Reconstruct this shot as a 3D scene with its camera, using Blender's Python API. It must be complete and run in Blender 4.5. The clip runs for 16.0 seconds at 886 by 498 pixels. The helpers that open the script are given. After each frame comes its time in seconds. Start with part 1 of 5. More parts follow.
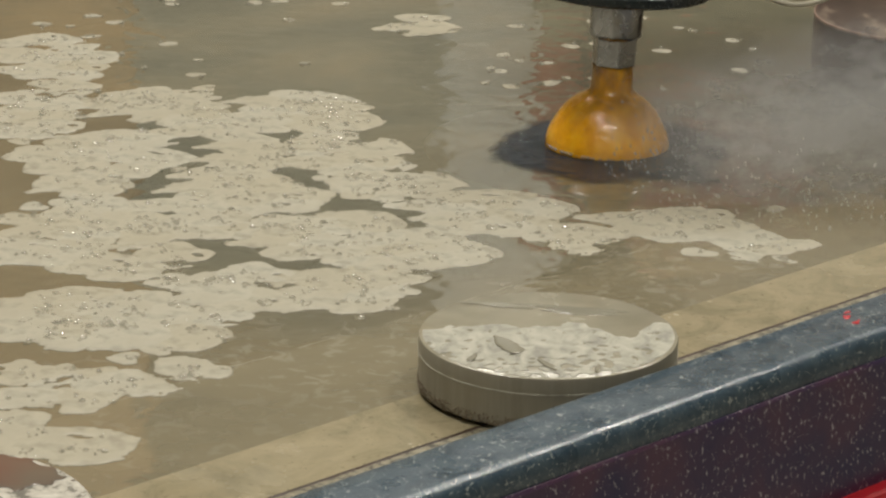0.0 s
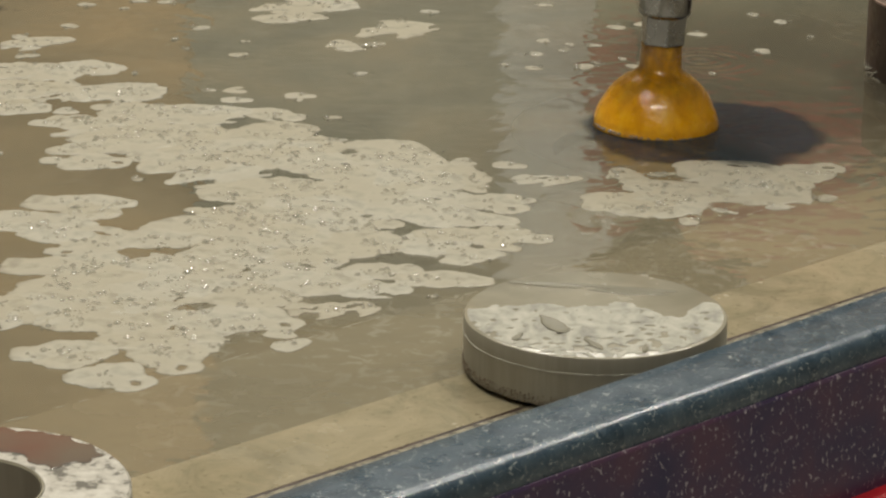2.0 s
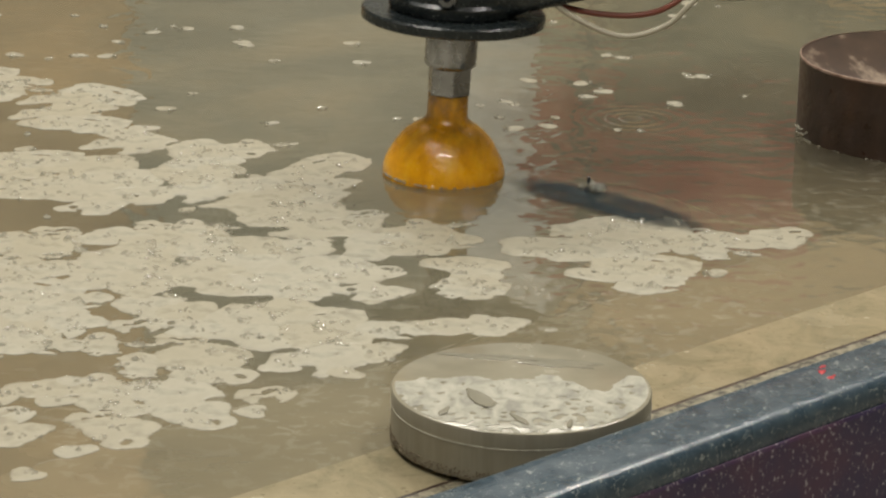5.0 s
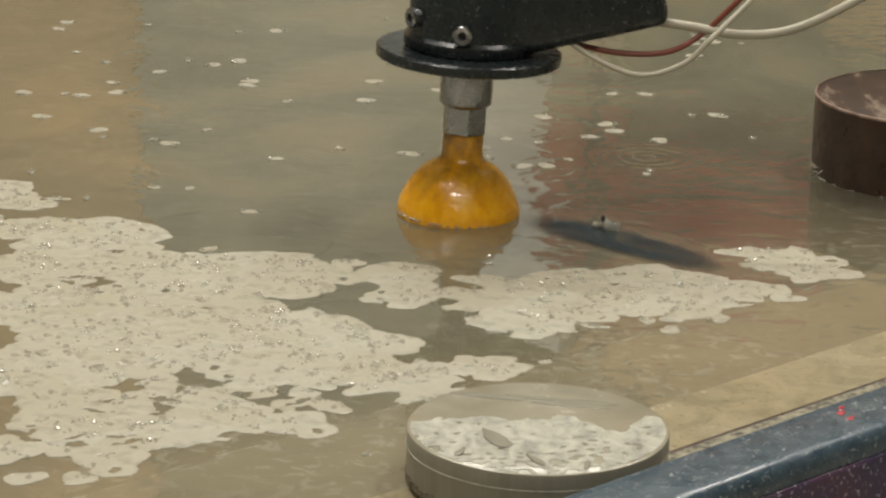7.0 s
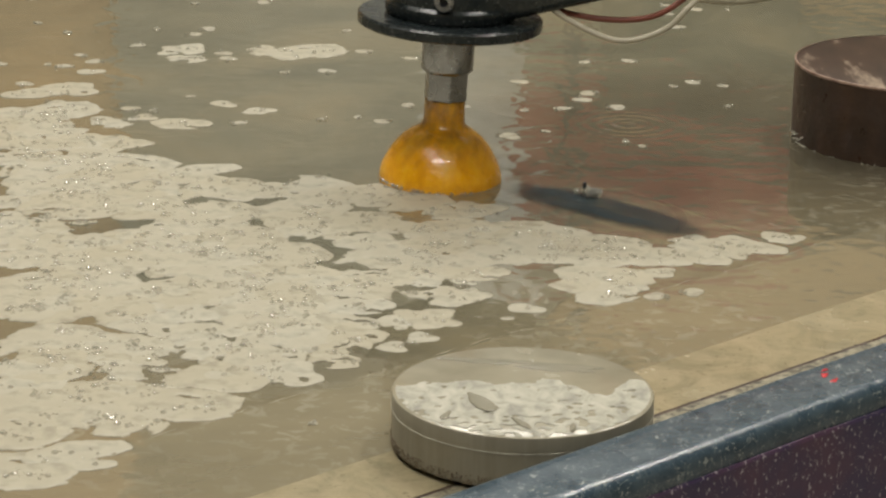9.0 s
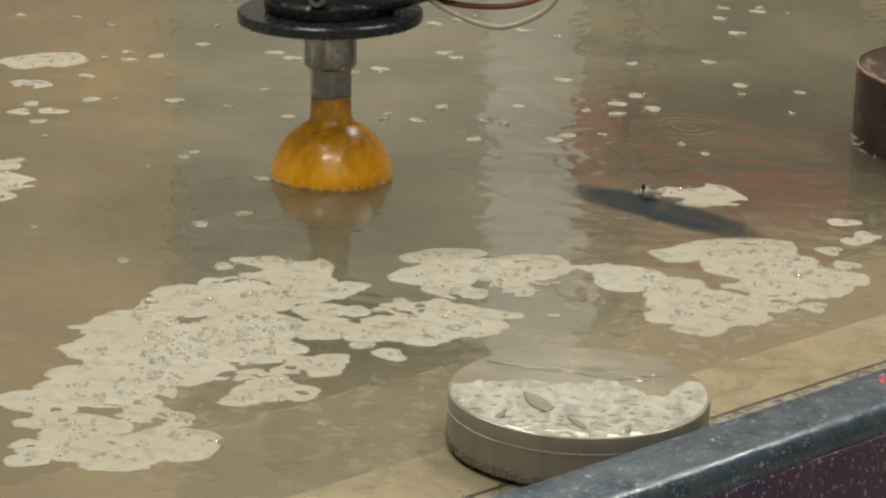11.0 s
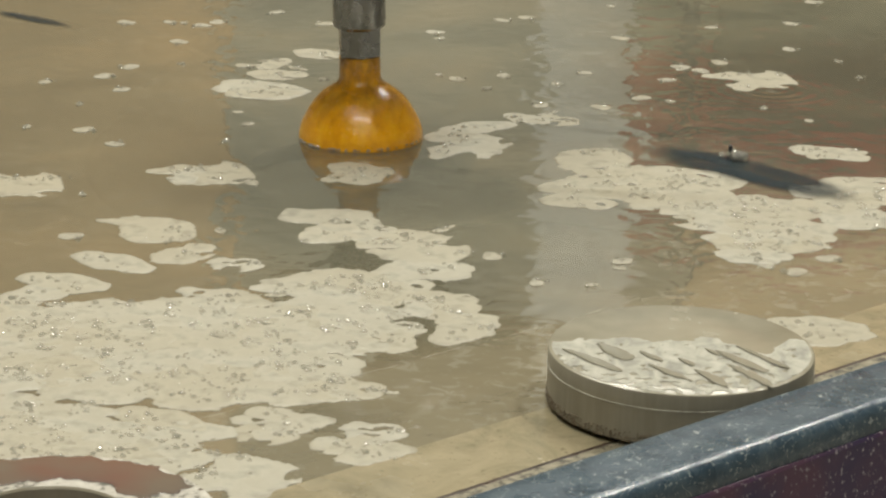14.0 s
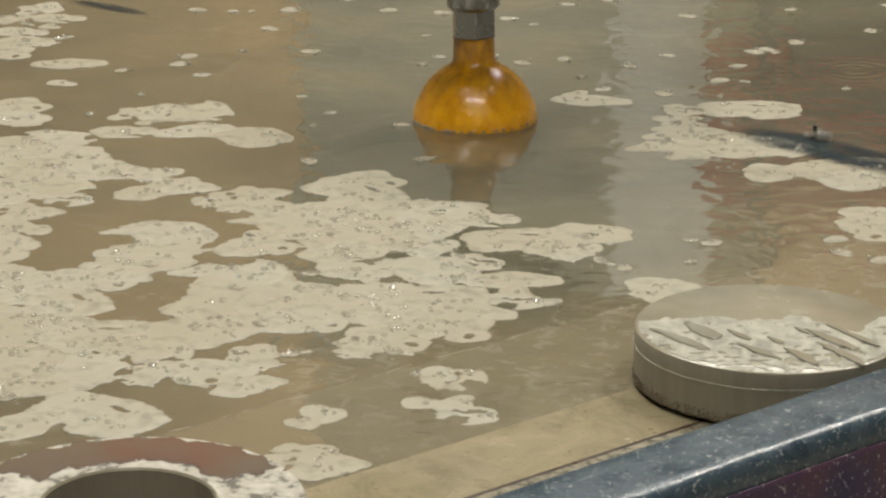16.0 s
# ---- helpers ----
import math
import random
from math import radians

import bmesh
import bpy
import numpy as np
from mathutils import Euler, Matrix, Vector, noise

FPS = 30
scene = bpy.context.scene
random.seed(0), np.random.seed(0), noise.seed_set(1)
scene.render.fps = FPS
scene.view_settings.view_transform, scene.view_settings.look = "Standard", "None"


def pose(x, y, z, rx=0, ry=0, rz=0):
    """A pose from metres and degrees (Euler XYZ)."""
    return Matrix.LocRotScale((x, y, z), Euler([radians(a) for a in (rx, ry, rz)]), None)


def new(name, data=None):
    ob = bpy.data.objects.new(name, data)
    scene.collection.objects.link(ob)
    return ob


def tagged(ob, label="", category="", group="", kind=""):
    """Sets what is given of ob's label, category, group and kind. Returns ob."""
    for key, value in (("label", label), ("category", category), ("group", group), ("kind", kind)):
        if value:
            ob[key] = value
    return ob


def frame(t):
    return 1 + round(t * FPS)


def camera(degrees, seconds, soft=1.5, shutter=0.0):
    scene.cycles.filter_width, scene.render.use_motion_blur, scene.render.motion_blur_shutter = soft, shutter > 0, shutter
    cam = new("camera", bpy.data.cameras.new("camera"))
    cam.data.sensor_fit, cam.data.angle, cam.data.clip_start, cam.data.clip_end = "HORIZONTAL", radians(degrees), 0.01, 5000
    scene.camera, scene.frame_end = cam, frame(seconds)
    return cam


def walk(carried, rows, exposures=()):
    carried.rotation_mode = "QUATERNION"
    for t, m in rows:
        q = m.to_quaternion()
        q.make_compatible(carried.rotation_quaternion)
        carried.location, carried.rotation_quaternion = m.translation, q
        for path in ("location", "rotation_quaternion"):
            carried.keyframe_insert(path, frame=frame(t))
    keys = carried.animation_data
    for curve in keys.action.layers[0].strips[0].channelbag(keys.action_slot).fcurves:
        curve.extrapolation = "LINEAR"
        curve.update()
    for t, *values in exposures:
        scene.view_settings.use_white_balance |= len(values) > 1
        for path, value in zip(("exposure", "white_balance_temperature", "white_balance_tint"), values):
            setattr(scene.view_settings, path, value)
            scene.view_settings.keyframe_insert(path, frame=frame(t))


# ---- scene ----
# A waterjet cutting table: a splash-guarded nozzle over a flooded, foamy tank, metres, z = 0 at the water line.
cam = camera(18.94, 16.0, soft=2.4)

# seconds, x, y, z, yaw, pitch, roll
CAMERA_ROWS = [
    (0, -0.0112, -1.1525, 0.4387, 1.87, -17.88, 0.55),
    (0.5, -0.0103, -1.1473, 0.4347, 2.52, -18.13, 0.62),
    (1, -0.0092, -1.1466, 0.4332, 2.74, -18.31, 0.49),
    (1.5, -0.0066, -1.1487, 0.4305, 2.84, -18.24, 0.35),
    (2, -0.0056, -1.1390, 0.4267, 3.20, -18.01, 0.26),
    (2.5, -0.0097, -1.1318, 0.4264, 3.33, -17.82, 0.47),
    (3, -0.0069, -1.1357, 0.4277, 3.12, -17.82, 0.53),
    (3.5, -0.0084, -1.1428, 0.4270, 3.16, -17.52, 0.79),
    (4, -0.0024, -1.1409, 0.4349, 3.24, -17.80, 0.36),
    (4.5, 0.0018, -1.1418, 0.4490, 3.10, -17.95, 0.26),
    (5, 0.0026, -1.1413, 0.4545, 1.99, -17.62, 0.97),
    (7.5, -0.0025, -1.1319, 0.4509, 2.22, -16.81, 1.00),
    (8, -0.0012, -1.1333, 0.4487, 2.23, -16.93, 0.72),
    (8.5, -0.0043, -1.1358, 0.4472, 1.76, -17.13, 0.81),
    (9, -0.0067, -1.1360, 0.4480, 1.55, -17.33, 0.95),
    (9.5, -0.0060, -1.1336, 0.4489, 2.22, -17.26, 0.92),
    (12, -0.0135, -1.1373, 0.4450, 2.86, -17.53, 1.55),
    (12.5, -0.0217, -1.1349, 0.4437, 2.53, -18.10, 1.34),
    (13, -0.0255, -1.1300, 0.4377, 2.52, -18.14, 1.49),
    (13.5, -0.0325, -1.1291, 0.4324, 2.85, -17.87, 1.39),
    (14, -0.0346, -1.1274, 0.4301, 3.72, -17.71, 1.04),
    (14.5, -0.0346, -1.1237, 0.4282, 4.43, -17.64, 0.78),
    (15, -0.0389, -1.1194, 0.4245, 4.97, -17.52, 0.62),
    (15.5, -0.0396, -1.1173, 0.4212, 5.32, -17.65, 0.30),
    (16, -0.0394, -1.1164, 0.4177, 5.41, -17.77, 0.08),
]
walk(cam, [(t, pose(x, y, z, 90 + p, 0, w) @ pose(0, 0, 0, 0, 0, r)) for t, x, y, z, w, p, r in CAMERA_ROWS],
     exposures=((0, 0.15, 6500, 9), (4.3, 0.14, 6500, 9), (5.0, 0.27, 6500, 9), (7.5, 0.31, 6500, 9), (9.7, 0.32, 6500, 9), (11.8, 0.27, 6350, 7), (12.1, 0.28, 6300, 6), (12.5, 0.39, 6250, 5), (13.5, 0.43, 6350, 6), (15, 0.35, 6500, 8), (16, 0.28, 6500, 9)))

# ---- light: a workshop hall with rows of unseen fluorescent tubes ----
world = bpy.data.worlds.new("hall_air")
scene.world = world
world.use_nodes = True
world.node_tree.nodes["Background"].inputs[0].default_value = (0.9, 0.85, 0.72, 1)
world.node_tree.nodes["Background"].inputs[1].default_value = 0.25


def hall_lamp(x, y, z, sx, sy, watts):
    d = bpy.data.lights.new("tube_light", "AREA")
    d.shape, d.size, d.size_y, d.energy, d.color = "RECTANGLE", sx, sy, watts, (1.0, 0.955, 0.865)
    o = new("tube_light", d)
    o.matrix_basis = pose(x, y, z)
    return o


hall_lamp(-0.9, 0.3, 3.2, 0.16, 2.6, 55)
# placed so that its reflection runs as a highlight along the rim's fold
hall_lamp(1.35, 1.6, 2.7, 0.09, 2.6, 42)
# set near the north wall to brighten what the water mirrors
hall_lamp(-0.3, 3.3, 3.6, 2.6, 0.16, 92)
# power raised to lift the dark front of the rim
hall_lamp(0.2, -2.6, 3.4, 2.6, 0.16, 60)


# ---- materials ----
S = math.sqrt(0.5)


class Mat:
    """A principled material with short hands for procedural nodes."""

    def __init__(self, name, color=(0.5, 0.5, 0.5), rough=0.5, metal=0.0):
        self.m = bpy.data.materials.new(name)
        self.m.use_nodes = True
        self.t = self.m.node_tree
        self.b = self.t.nodes["Principled BSDF"]
        self.out = self.t.nodes["Material Output"]
        self.set("Base Color", (*color, 1))
        self.set("Roughness", rough)
        self.set("Metallic", metal)

    def set(self, key, v):
        self.b.inputs[key].default_value = v

    def node(self, kind, **kw):
        n = self.t.nodes.new(kind)
        for k, v in kw.items():
            setattr(n, k, v)
        return n

    def link(self, a, b):
        self.t.links.new(a, b)

    def coords(self, scale=(1, 1, 1), which="Object"):
        c = self.node("ShaderNodeTexCoord")
        mp = self.node("ShaderNodeMapping")
        mp.inputs["Scale"].default_value = scale
        self.link(c.outputs[which], mp.inputs[0])
        return mp.outputs[0]

    def noise(self, scale, detail=4, rough=0.55, stretch=(1, 1, 1), distort=0.0, which="Object"):
        n = self.node("ShaderNodeTexNoise")
        n.inputs["Scale"].default_value = scale
        n.inputs["Detail"].default_value = detail
        n.inputs["Roughness"].default_value = rough
        n.inputs["Distortion"].default_value = distort
        self.link(self.coords(stretch, which), n.inputs["Vector"])
        return n.outputs[0]

    def voronoi(self, scale, feature="F1", which="Object"):
        n = self.node("ShaderNodeTexVoronoi", feature=feature)
        n.inputs["Scale"].default_value = scale
        self.link(self.coords((1, 1, 1), which), n.inputs["Vector"])
        return n.outputs["Distance"]

    def ramp(self, fac, stops):
        r = self.node("ShaderNodeValToRGB")
        e = r.color_ramp.elements
        while len(e) < len(stops):
            e.new(0.5)
        for el, (p, c) in zip(e, stops):
            el.position = p
            el.color = (*c, 1) if len(c) == 3 else c
        self.link(fac, r.inputs[0])
        return r.outputs[0]

    def mix(self, fac, a, b, blend="MIX"):
        m = self.node("ShaderNodeMix", data_type="RGBA", blend_type=blend)
        if isinstance(fac, float):
            m.inputs[0].default_value = fac
        else:
            self.link(fac, m.inputs[0])
        for s, v in ((m.inputs[6], a), (m.inputs[7], b)):
            if isinstance(v, tuple):
                s.default_value = (*v, 1)
            else:
                self.link(v, s)
        return m.outputs[2]

    def grey(self, lo, hi, fac, a=0.3, b=0.7):
        return self.ramp(fac, [(a, (lo, lo, lo)), (b, (hi, hi, hi))])

    def color(self, sock):
        self.link(sock, self.b.inputs["Base Color"])
        return self

    def rough(self, sock):
        self.link(sock, self.b.inputs["Roughness"])
        return self

    def bump(self, sock, strength=0.3, dist=0.001):
        n = self.node("ShaderNodeBump")
        n.inputs["Strength"].default_value = strength
        n.inputs["Distance"].default_value = dist
        self.link(sock, n.inputs["Height"])
        self.link(n.outputs[0], self.b.inputs["Normal"])
        return n


def make_materials():
    M = {}
    # flooded tank: a silty sheet that lets some of the bed show through
    w = Mat("silty_water", (0.27, 0.235, 0.16), 0.6)
    w.set("Specular IOR Level", 0.0)
    big = w.noise(5.0, 5, 0.6, distort=0.6)
    rim_body = w.ramp(big, [(0.32, (0.192, 0.174, 0.120)), (0.5, (0.240, 0.208, 0.136)), (0.70, (0.280, 0.234, 0.150))])
    mid_body = w.ramp(big, [(0.32, (0.132, 0.130, 0.094)), (0.5, (0.185, 0.173, 0.120)), (0.70, (0.245, 0.200, 0.122))])
    # the body colour is tan along the rim and darker towards the tank's middle
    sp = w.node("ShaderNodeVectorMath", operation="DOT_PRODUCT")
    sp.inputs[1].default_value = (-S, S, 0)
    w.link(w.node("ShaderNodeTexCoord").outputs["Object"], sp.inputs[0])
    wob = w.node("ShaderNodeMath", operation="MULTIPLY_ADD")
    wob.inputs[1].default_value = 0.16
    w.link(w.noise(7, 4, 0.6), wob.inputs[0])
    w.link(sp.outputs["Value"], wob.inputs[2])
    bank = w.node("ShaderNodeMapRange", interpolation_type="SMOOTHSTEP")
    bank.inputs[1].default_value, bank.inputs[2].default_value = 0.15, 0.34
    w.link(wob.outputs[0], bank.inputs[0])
    body = w.mix(bank.outputs[0], rim_body, mid_body)
    # dark patch painted into the water's colour, for dark reflections beside the slug
    far = w.node("ShaderNodeVectorMath", operation="DISTANCE")
    far.inputs[1].default_value = (0.165, 0.56, 0)
    w.link(w.node("ShaderNodeTexCoord").outputs["Object"], far.inputs[0])
    fw = w.node("ShaderNodeMath", operation="MULTIPLY_ADD")
    fw.inputs[1].default_value = 0.10
    w.link(w.noise(9, 4, 0.6), fw.inputs[0])
    w.link(far.outputs["Value"], fw.inputs[2])
    pool = w.node("ShaderNodeMapRange", interpolation_type="SMOOTHSTEP")
    pool.inputs[1].default_value, pool.inputs[2].default_value = 0.16, 0.30
    pool.inputs[3].default_value, pool.inputs[4].default_value = 0.64, 0.0
    w.link(fw.outputs[0], pool.inputs[0])
    body = w.mix(pool.outputs[0], body, (0.070, 0.056, 0.038))
    # a pale silt shelf with a sharp edge runs along the rim
    sh = w.node("ShaderNodeVectorMath", operation="DOT_PRODUCT")
    sh.inputs[1].default_value = (-S * 0.984, S * 1.016, 0)
    w.link(w.node("ShaderNodeTexCoord").outputs["Object"], sh.inputs[0])
    wb = w.node("ShaderNodeMath", operation="MULTIPLY_ADD")
    wb.inputs[1].default_value = 0.010
    w.link(w.noise(30, 4, 0.6), wb.inputs[0])
    w.link(sh.outputs["Value"], wb.inputs[2])
    st = w.node("ShaderNodeMapRange", interpolation_type="SMOOTHSTEP")
    st.inputs[1].default_value, st.inputs[2].default_value = 0.119, 0.123
    st.inputs[3].default_value, st.inputs[4].default_value = 0.42, 0.0
    w.link(wb.outputs[0], st.inputs[0])
    body = w.mix(st.outputs[0], body, (0.35, 0.305, 0.205))
    lace = w.grey(0, 1, w.noise(85, 6, 0.68, stretch=(1, 1.2, 1), distort=0.7), 0.535, 0.60)
    where = w.grey(0.05, 0.5, w.noise(6, 3, 0.5), 0.38, 0.54)
    sc = w.node("ShaderNodeMath", operation="MULTIPLY")
    w.link(lace, sc.inputs[0])
    w.link(where, sc.inputs[1])
    near = w.node("ShaderNodeMath", operation="MULTIPLY_ADD")
    near.inputs[1].default_value, near.inputs[2].default_value = -0.72, 1.0
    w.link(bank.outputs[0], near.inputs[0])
    s2 = w.node("ShaderNodeMath", operation="MULTIPLY")
    w.link(sc.outputs[0], s2.inputs[0])
    w.link(near.outputs[0], s2.inputs[1])
    w.color(w.mix(s2.outputs[0], body, (0.45, 0.42, 0.33)))
    rip = w.noise(25, 1.5, 0.45, distort=0.9)
    rip2 = w.noise(58, 1, 0.4, stretch=(1, 1.3, 1), distort=0.5)
    calm = w.noise(3.5, 2, 0.5)
    hgt = w.node("ShaderNodeMath", operation="MULTIPLY")
    w.link(w.mix(0.3, rip, rip2), hgt.inputs[0])
    w.link(w.grey(0.35, 1.0, calm, 0.4, 0.6), hgt.inputs[1])
    # rings that run out from the places where drops fall and the machine shakes the water
    rings = hgt.outputs[0]
    for cx, cy, wave, reach, tall in ((0.069, 0.589, 0.0095, 0.055, 0.15),):
        ds = w.node("ShaderNodeVectorMath", operation="DISTANCE")
        ds.inputs[1].default_value = (cx, cy, 0)
        w.link(w.node("ShaderNodeTexCoord").outputs["Object"], ds.inputs[0])
        jit = w.node("ShaderNodeMath", operation="MULTIPLY_ADD")
        jit.inputs[1].default_value = wave * (0.8 if wave < 0.01 else 3.2)
        w.link(w.noise(14, 3, 0.5), jit.inputs[0])
        w.link(ds.outputs["Value"], jit.inputs[2])
        ph = w.node("ShaderNodeMath", operation="MULTIPLY")
        ph.inputs[1].default_value = 2 * math.pi / wave
        w.link(jit.outputs[0], ph.inputs[0])
        sn = w.node("ShaderNodeMath", operation="SINE")
        w.link(ph.outputs[0], sn.inputs[0])
        fall = w.node("ShaderNodeMapRange", interpolation_type="SMOOTHSTEP")
        fall.inputs[1].default_value, fall.inputs[2].default_value = 0.0, reach
        fall.inputs[3].default_value, fall.inputs[4].default_value = tall, 0.0
        w.link(ds.outputs["Value"], fall.inputs[0])
        am = w.node("ShaderNodeMath", operation="MULTIPLY_ADD")
        w.link(sn.outputs[0], am.inputs[0])
        w.link(fall.outputs[0], am.inputs[1])
        w.link(rings, am.inputs[2])
        rings = am.outputs[0]
    nb = w.bump(rings, 0.37, 0.0035)
    tr = w.node("ShaderNodeBsdfTransparent")
    tr.inputs[0].default_value = (0.96, 0.93, 0.85, 1)
    ms = w.node("ShaderNodeMixShader")
    w.link(w.grey(0.62, 0.80, big), ms.inputs[0])
    w.link(tr.outputs[0], ms.inputs[1])
    w.link(w.b.outputs[0], ms.inputs[2])
    fr = w.node("ShaderNodeFresnel")
    fr.inputs["IOR"].default_value = 1.58
    w.link(nb.outputs[0], fr.inputs["Normal"])
    gl = w.node("ShaderNodeBsdfGlossy")
    gl.inputs["Roughness"].default_value = 0.03
    gl.inputs["Color"].default_value = (1, 1, 1, 1)
    w.link(nb.outputs[0], gl.inputs["Normal"])
    top = w.node("ShaderNodeMixShader")
    w.link(fr.outputs[0], top.inputs[0])
    w.link(ms.outputs[0], top.inputs[1])
    w.link(gl.outputs[0], top.inputs[2])
    w.link(top.outputs[0], w.out.inputs[0])
    M["water"] = w.m
    f = Mat("froth", (0.54, 0.50, 0.40), 0.42)
    cells = f.voronoi(620)
    fine = f.noise(900, 3)
    blot = f.noise(45, 4, 0.6)
    own = f.node("ShaderNodeObjectInfo").outputs["Random"]
    tone = f.mix(own, (0.435, 0.396, 0.297), (0.475, 0.450, 0.366))
    c1 = f.mix(f.grey(0.0, 0.5, blot, 0.42, 0.66), tone, (0.345, 0.310, 0.230))
    f.color(f.mix(f.grey(0.0, 0.16, f.noise(300, 2, 0.5), 0.60, 0.68), c1, (0.34, 0.305, 0.22)))
    f.bump(f.mix(0.4, cells, fine), 0.22, 0.0006)
    tc = f.node("ShaderNodeTexCoord")
    sx = f.node("ShaderNodeSeparateXYZ")
    f.link(tc.outputs["Object"], sx.inputs[0])
    mr = f.node("ShaderNodeMapRange", interpolation_type="SMOOTHSTEP")
    mr.inputs[1].default_value, mr.inputs[2].default_value = -0.0005, 0.0002
    mr.inputs[3].default_value, mr.inputs[4].default_value = 0.0, 0.93
    ad = f.node("ShaderNodeMath", operation="MULTIPLY_ADD")
    ad.inputs[1].default_value, ad.inputs[2].default_value = 0.0005, -0.00025
    f.link(f.noise(190, 3, 0.6), ad.inputs[0])
    su = f.node("ShaderNodeMath", operation="ADD")
    f.link(ad.outputs[0], su.inputs[0])
    f.link(sx.outputs[2], su.inputs[1])
    f.link(su.outputs[0], mr.inputs[0])
    thin = f.node("ShaderNodeMath", operation="MULTIPLY")
    f.link(mr.outputs[0], thin.inputs[0])
    f.link(f.grey(0.72, 1.0, f.noise(60, 3, 0.5), 0.34, 0.5), thin.inputs[1])
    f.link(thin.outputs[0], f.b.inputs["Alpha"])
    M["froth"] = f.m
    g = Mat("bubble_film", (0.60, 0.57, 0.47), 0.4)
    g.set("Specular IOR Level", 0.0)
    g.set("Alpha", 0.34)
    shine = g.node("ShaderNodeBsdfGlossy")
    shine.inputs["Roughness"].default_value = 0.06
    wet = g.node("ShaderNodeMixShader")
    wet.inputs[0].default_value = 0.15
    g.link(g.b.outputs[0], wet.inputs[1])
    g.link(shine.outputs[0], wet.inputs[2])
    g.link(wet.outputs[0], g.out.inputs[0])
    M["bubble"] = g.m
    g = Mat("clear_bubble", (0.9, 0.9, 0.88), 0.02)
    g.set("Transmission Weight", 0.9)
    g.set("IOR", 1.2)
    M["glassbubble"] = g.m
    p = Mat("silted_plate", (0.3, 0.25, 0.16), 0.6)
    n1 = p.noise(14, 6, 0.65)
    p.color(p.ramp(n1, [(0.3, (0.21, 0.175, 0.11)), (0.5, (0.30, 0.245, 0.15)), (0.7, (0.37, 0.28, 0.16))]))
    p.bump(p.noise(240, 4), 0.3, 0.001)
    M["plate"] = p.m
    l = Mat("wet_steel_strip", (0.4, 0.34, 0.24), 0.28)
    n1 = l.noise(30, 8, 0.72, distort=0.8)
    c = l.ramp(n1, [(0.34, (0.220, 0.190, 0.118)), (0.48, (0.300, 0.256, 0.162)), (0.66, (0.37, 0.312, 0.202))])
    l.color(l.mix(l.grey(0, 0.7, l.noise(210, 5, 0.65), 0.60, 0.68), c, (0.13, 0.105, 0.062)))
    l.rough(l.grey(0.06, 0.35, l.noise(22, 4)))
    l.bump(l.noise(120, 5), 0.25, 0.0015)
    M["strip"] = l.m
    l = Mat("caked_lip", (0.30, 0.25, 0.16), 0.6)
    c = l.ramp(l.noise(170, 6, 0.7), [(0.40, (0.06, 0.052, 0.036)), (0.5, (0.21, 0.185, 0.125)), (0.68, (0.33, 0.295, 0.21))])
    l.color(c)
    l.bump(l.noise(260, 5), 0.7, 0.0015)
    M["lip"] = l.m
    d = Mat("dark_tank", (0.016, 0.018, 0.022), 0.5)
    d.color(d.ramp(d.noise(30, 4), [(0.3, (0.010, 0.012, 0.016)), (0.7, (0.030, 0.032, 0.038))]))
    M["dark"] = d.m
    s = Mat("wet_steel_top", (0.34, 0.31, 0.235), 0.10)
    s.set("IOR", 1.45)
    s.rough(s.grey(0.14, 0.30, s.noise(60, 5)))
    s.color(s.ramp(s.noise(28, 5), [(0.3, (0.27, 0.245, 0.18)), (0.7, (0.37, 0.34, 0.26))]))
    M["steel"] = s.m
    s = Mat("cut_edge_steel", (0.33, 0.30, 0.25), 0.36, 0.15)
    st = s.noise(220, 4, 0.6, stretch=(1, 1, 0.10))
    lo = s.noise(28, 5)
    s.color(s.mix(s.grey(0, 0.7, lo), s.ramp(st, [(0.3, (0.220, 0.202, 0.155)), (0.7, (0.290, 0.270, 0.215))]), (0.275, 0.252, 0.195)))
    s.bump(st, 0.12, 0.0004)
    M["edge"] = s.m
    s = Mat("chalky_slurry", (0.66, 0.63, 0.54), 0.65)
    s.set("Specular IOR Level", 0.15)
    pale = s.ramp(s.noise(75, 5, 0.6, stretch=(1.6, 1, 1), distort=0.6), [(0.36, (0.30, 0.29, 0.25)), (0.5, (0.41, 0.395, 0.33)), (0.66, (0.50, 0.48, 0.41))])
    s.color(s.mix(s.grey(0, 0.8, s.noise(330, 3, 0.6), 0.70, 0.73), pale, (0.17, 0.155, 0.12)))
    s.bump(s.noise(250, 4), 0.3, 0.0006)
    M["slurry"] = s.m
    s = Mat("water_film", (0.22, 0.205, 0.16), 0.05)
    s.color(s.ramp(s.noise(30, 3), [(0.3, (0.235, 0.22, 0.17)), (0.7, (0.31, 0.29, 0.23))]))
    s.set("IOR", 1.4)
    M["film"] = s.m
    y = Mat("amber_rubber", (0.72, 0.34, 0.02), 0.16)
    cl = y.noise(110, 6, 0.68, stretch=(1, 1, 0.6))
    pos = y.node("ShaderNodeSeparateXYZ")
    tc = y.node("ShaderNodeTexCoord")
    y.link(tc.outputs["Object"], pos.inputs[0])
    hz = y.node("ShaderNodeMapRange")
    hz.inputs[1].default_value, hz.inputs[2].default_value = 0.009, 0.036
    y.link(pos.outputs[2], hz.inputs[0])
    clean = y.ramp(cl, [(0.3, (0.70, 0.285, 0.004)), (0.5, (0.87, 0.40, 0.006)), (0.70, (0.95, 0.51, 0.022))])
    dirt = y.ramp(y.noise(45, 5), [(0.3, (0.15, 0.078, 0.02)), (0.7, (0.34, 0.165, 0.03))])
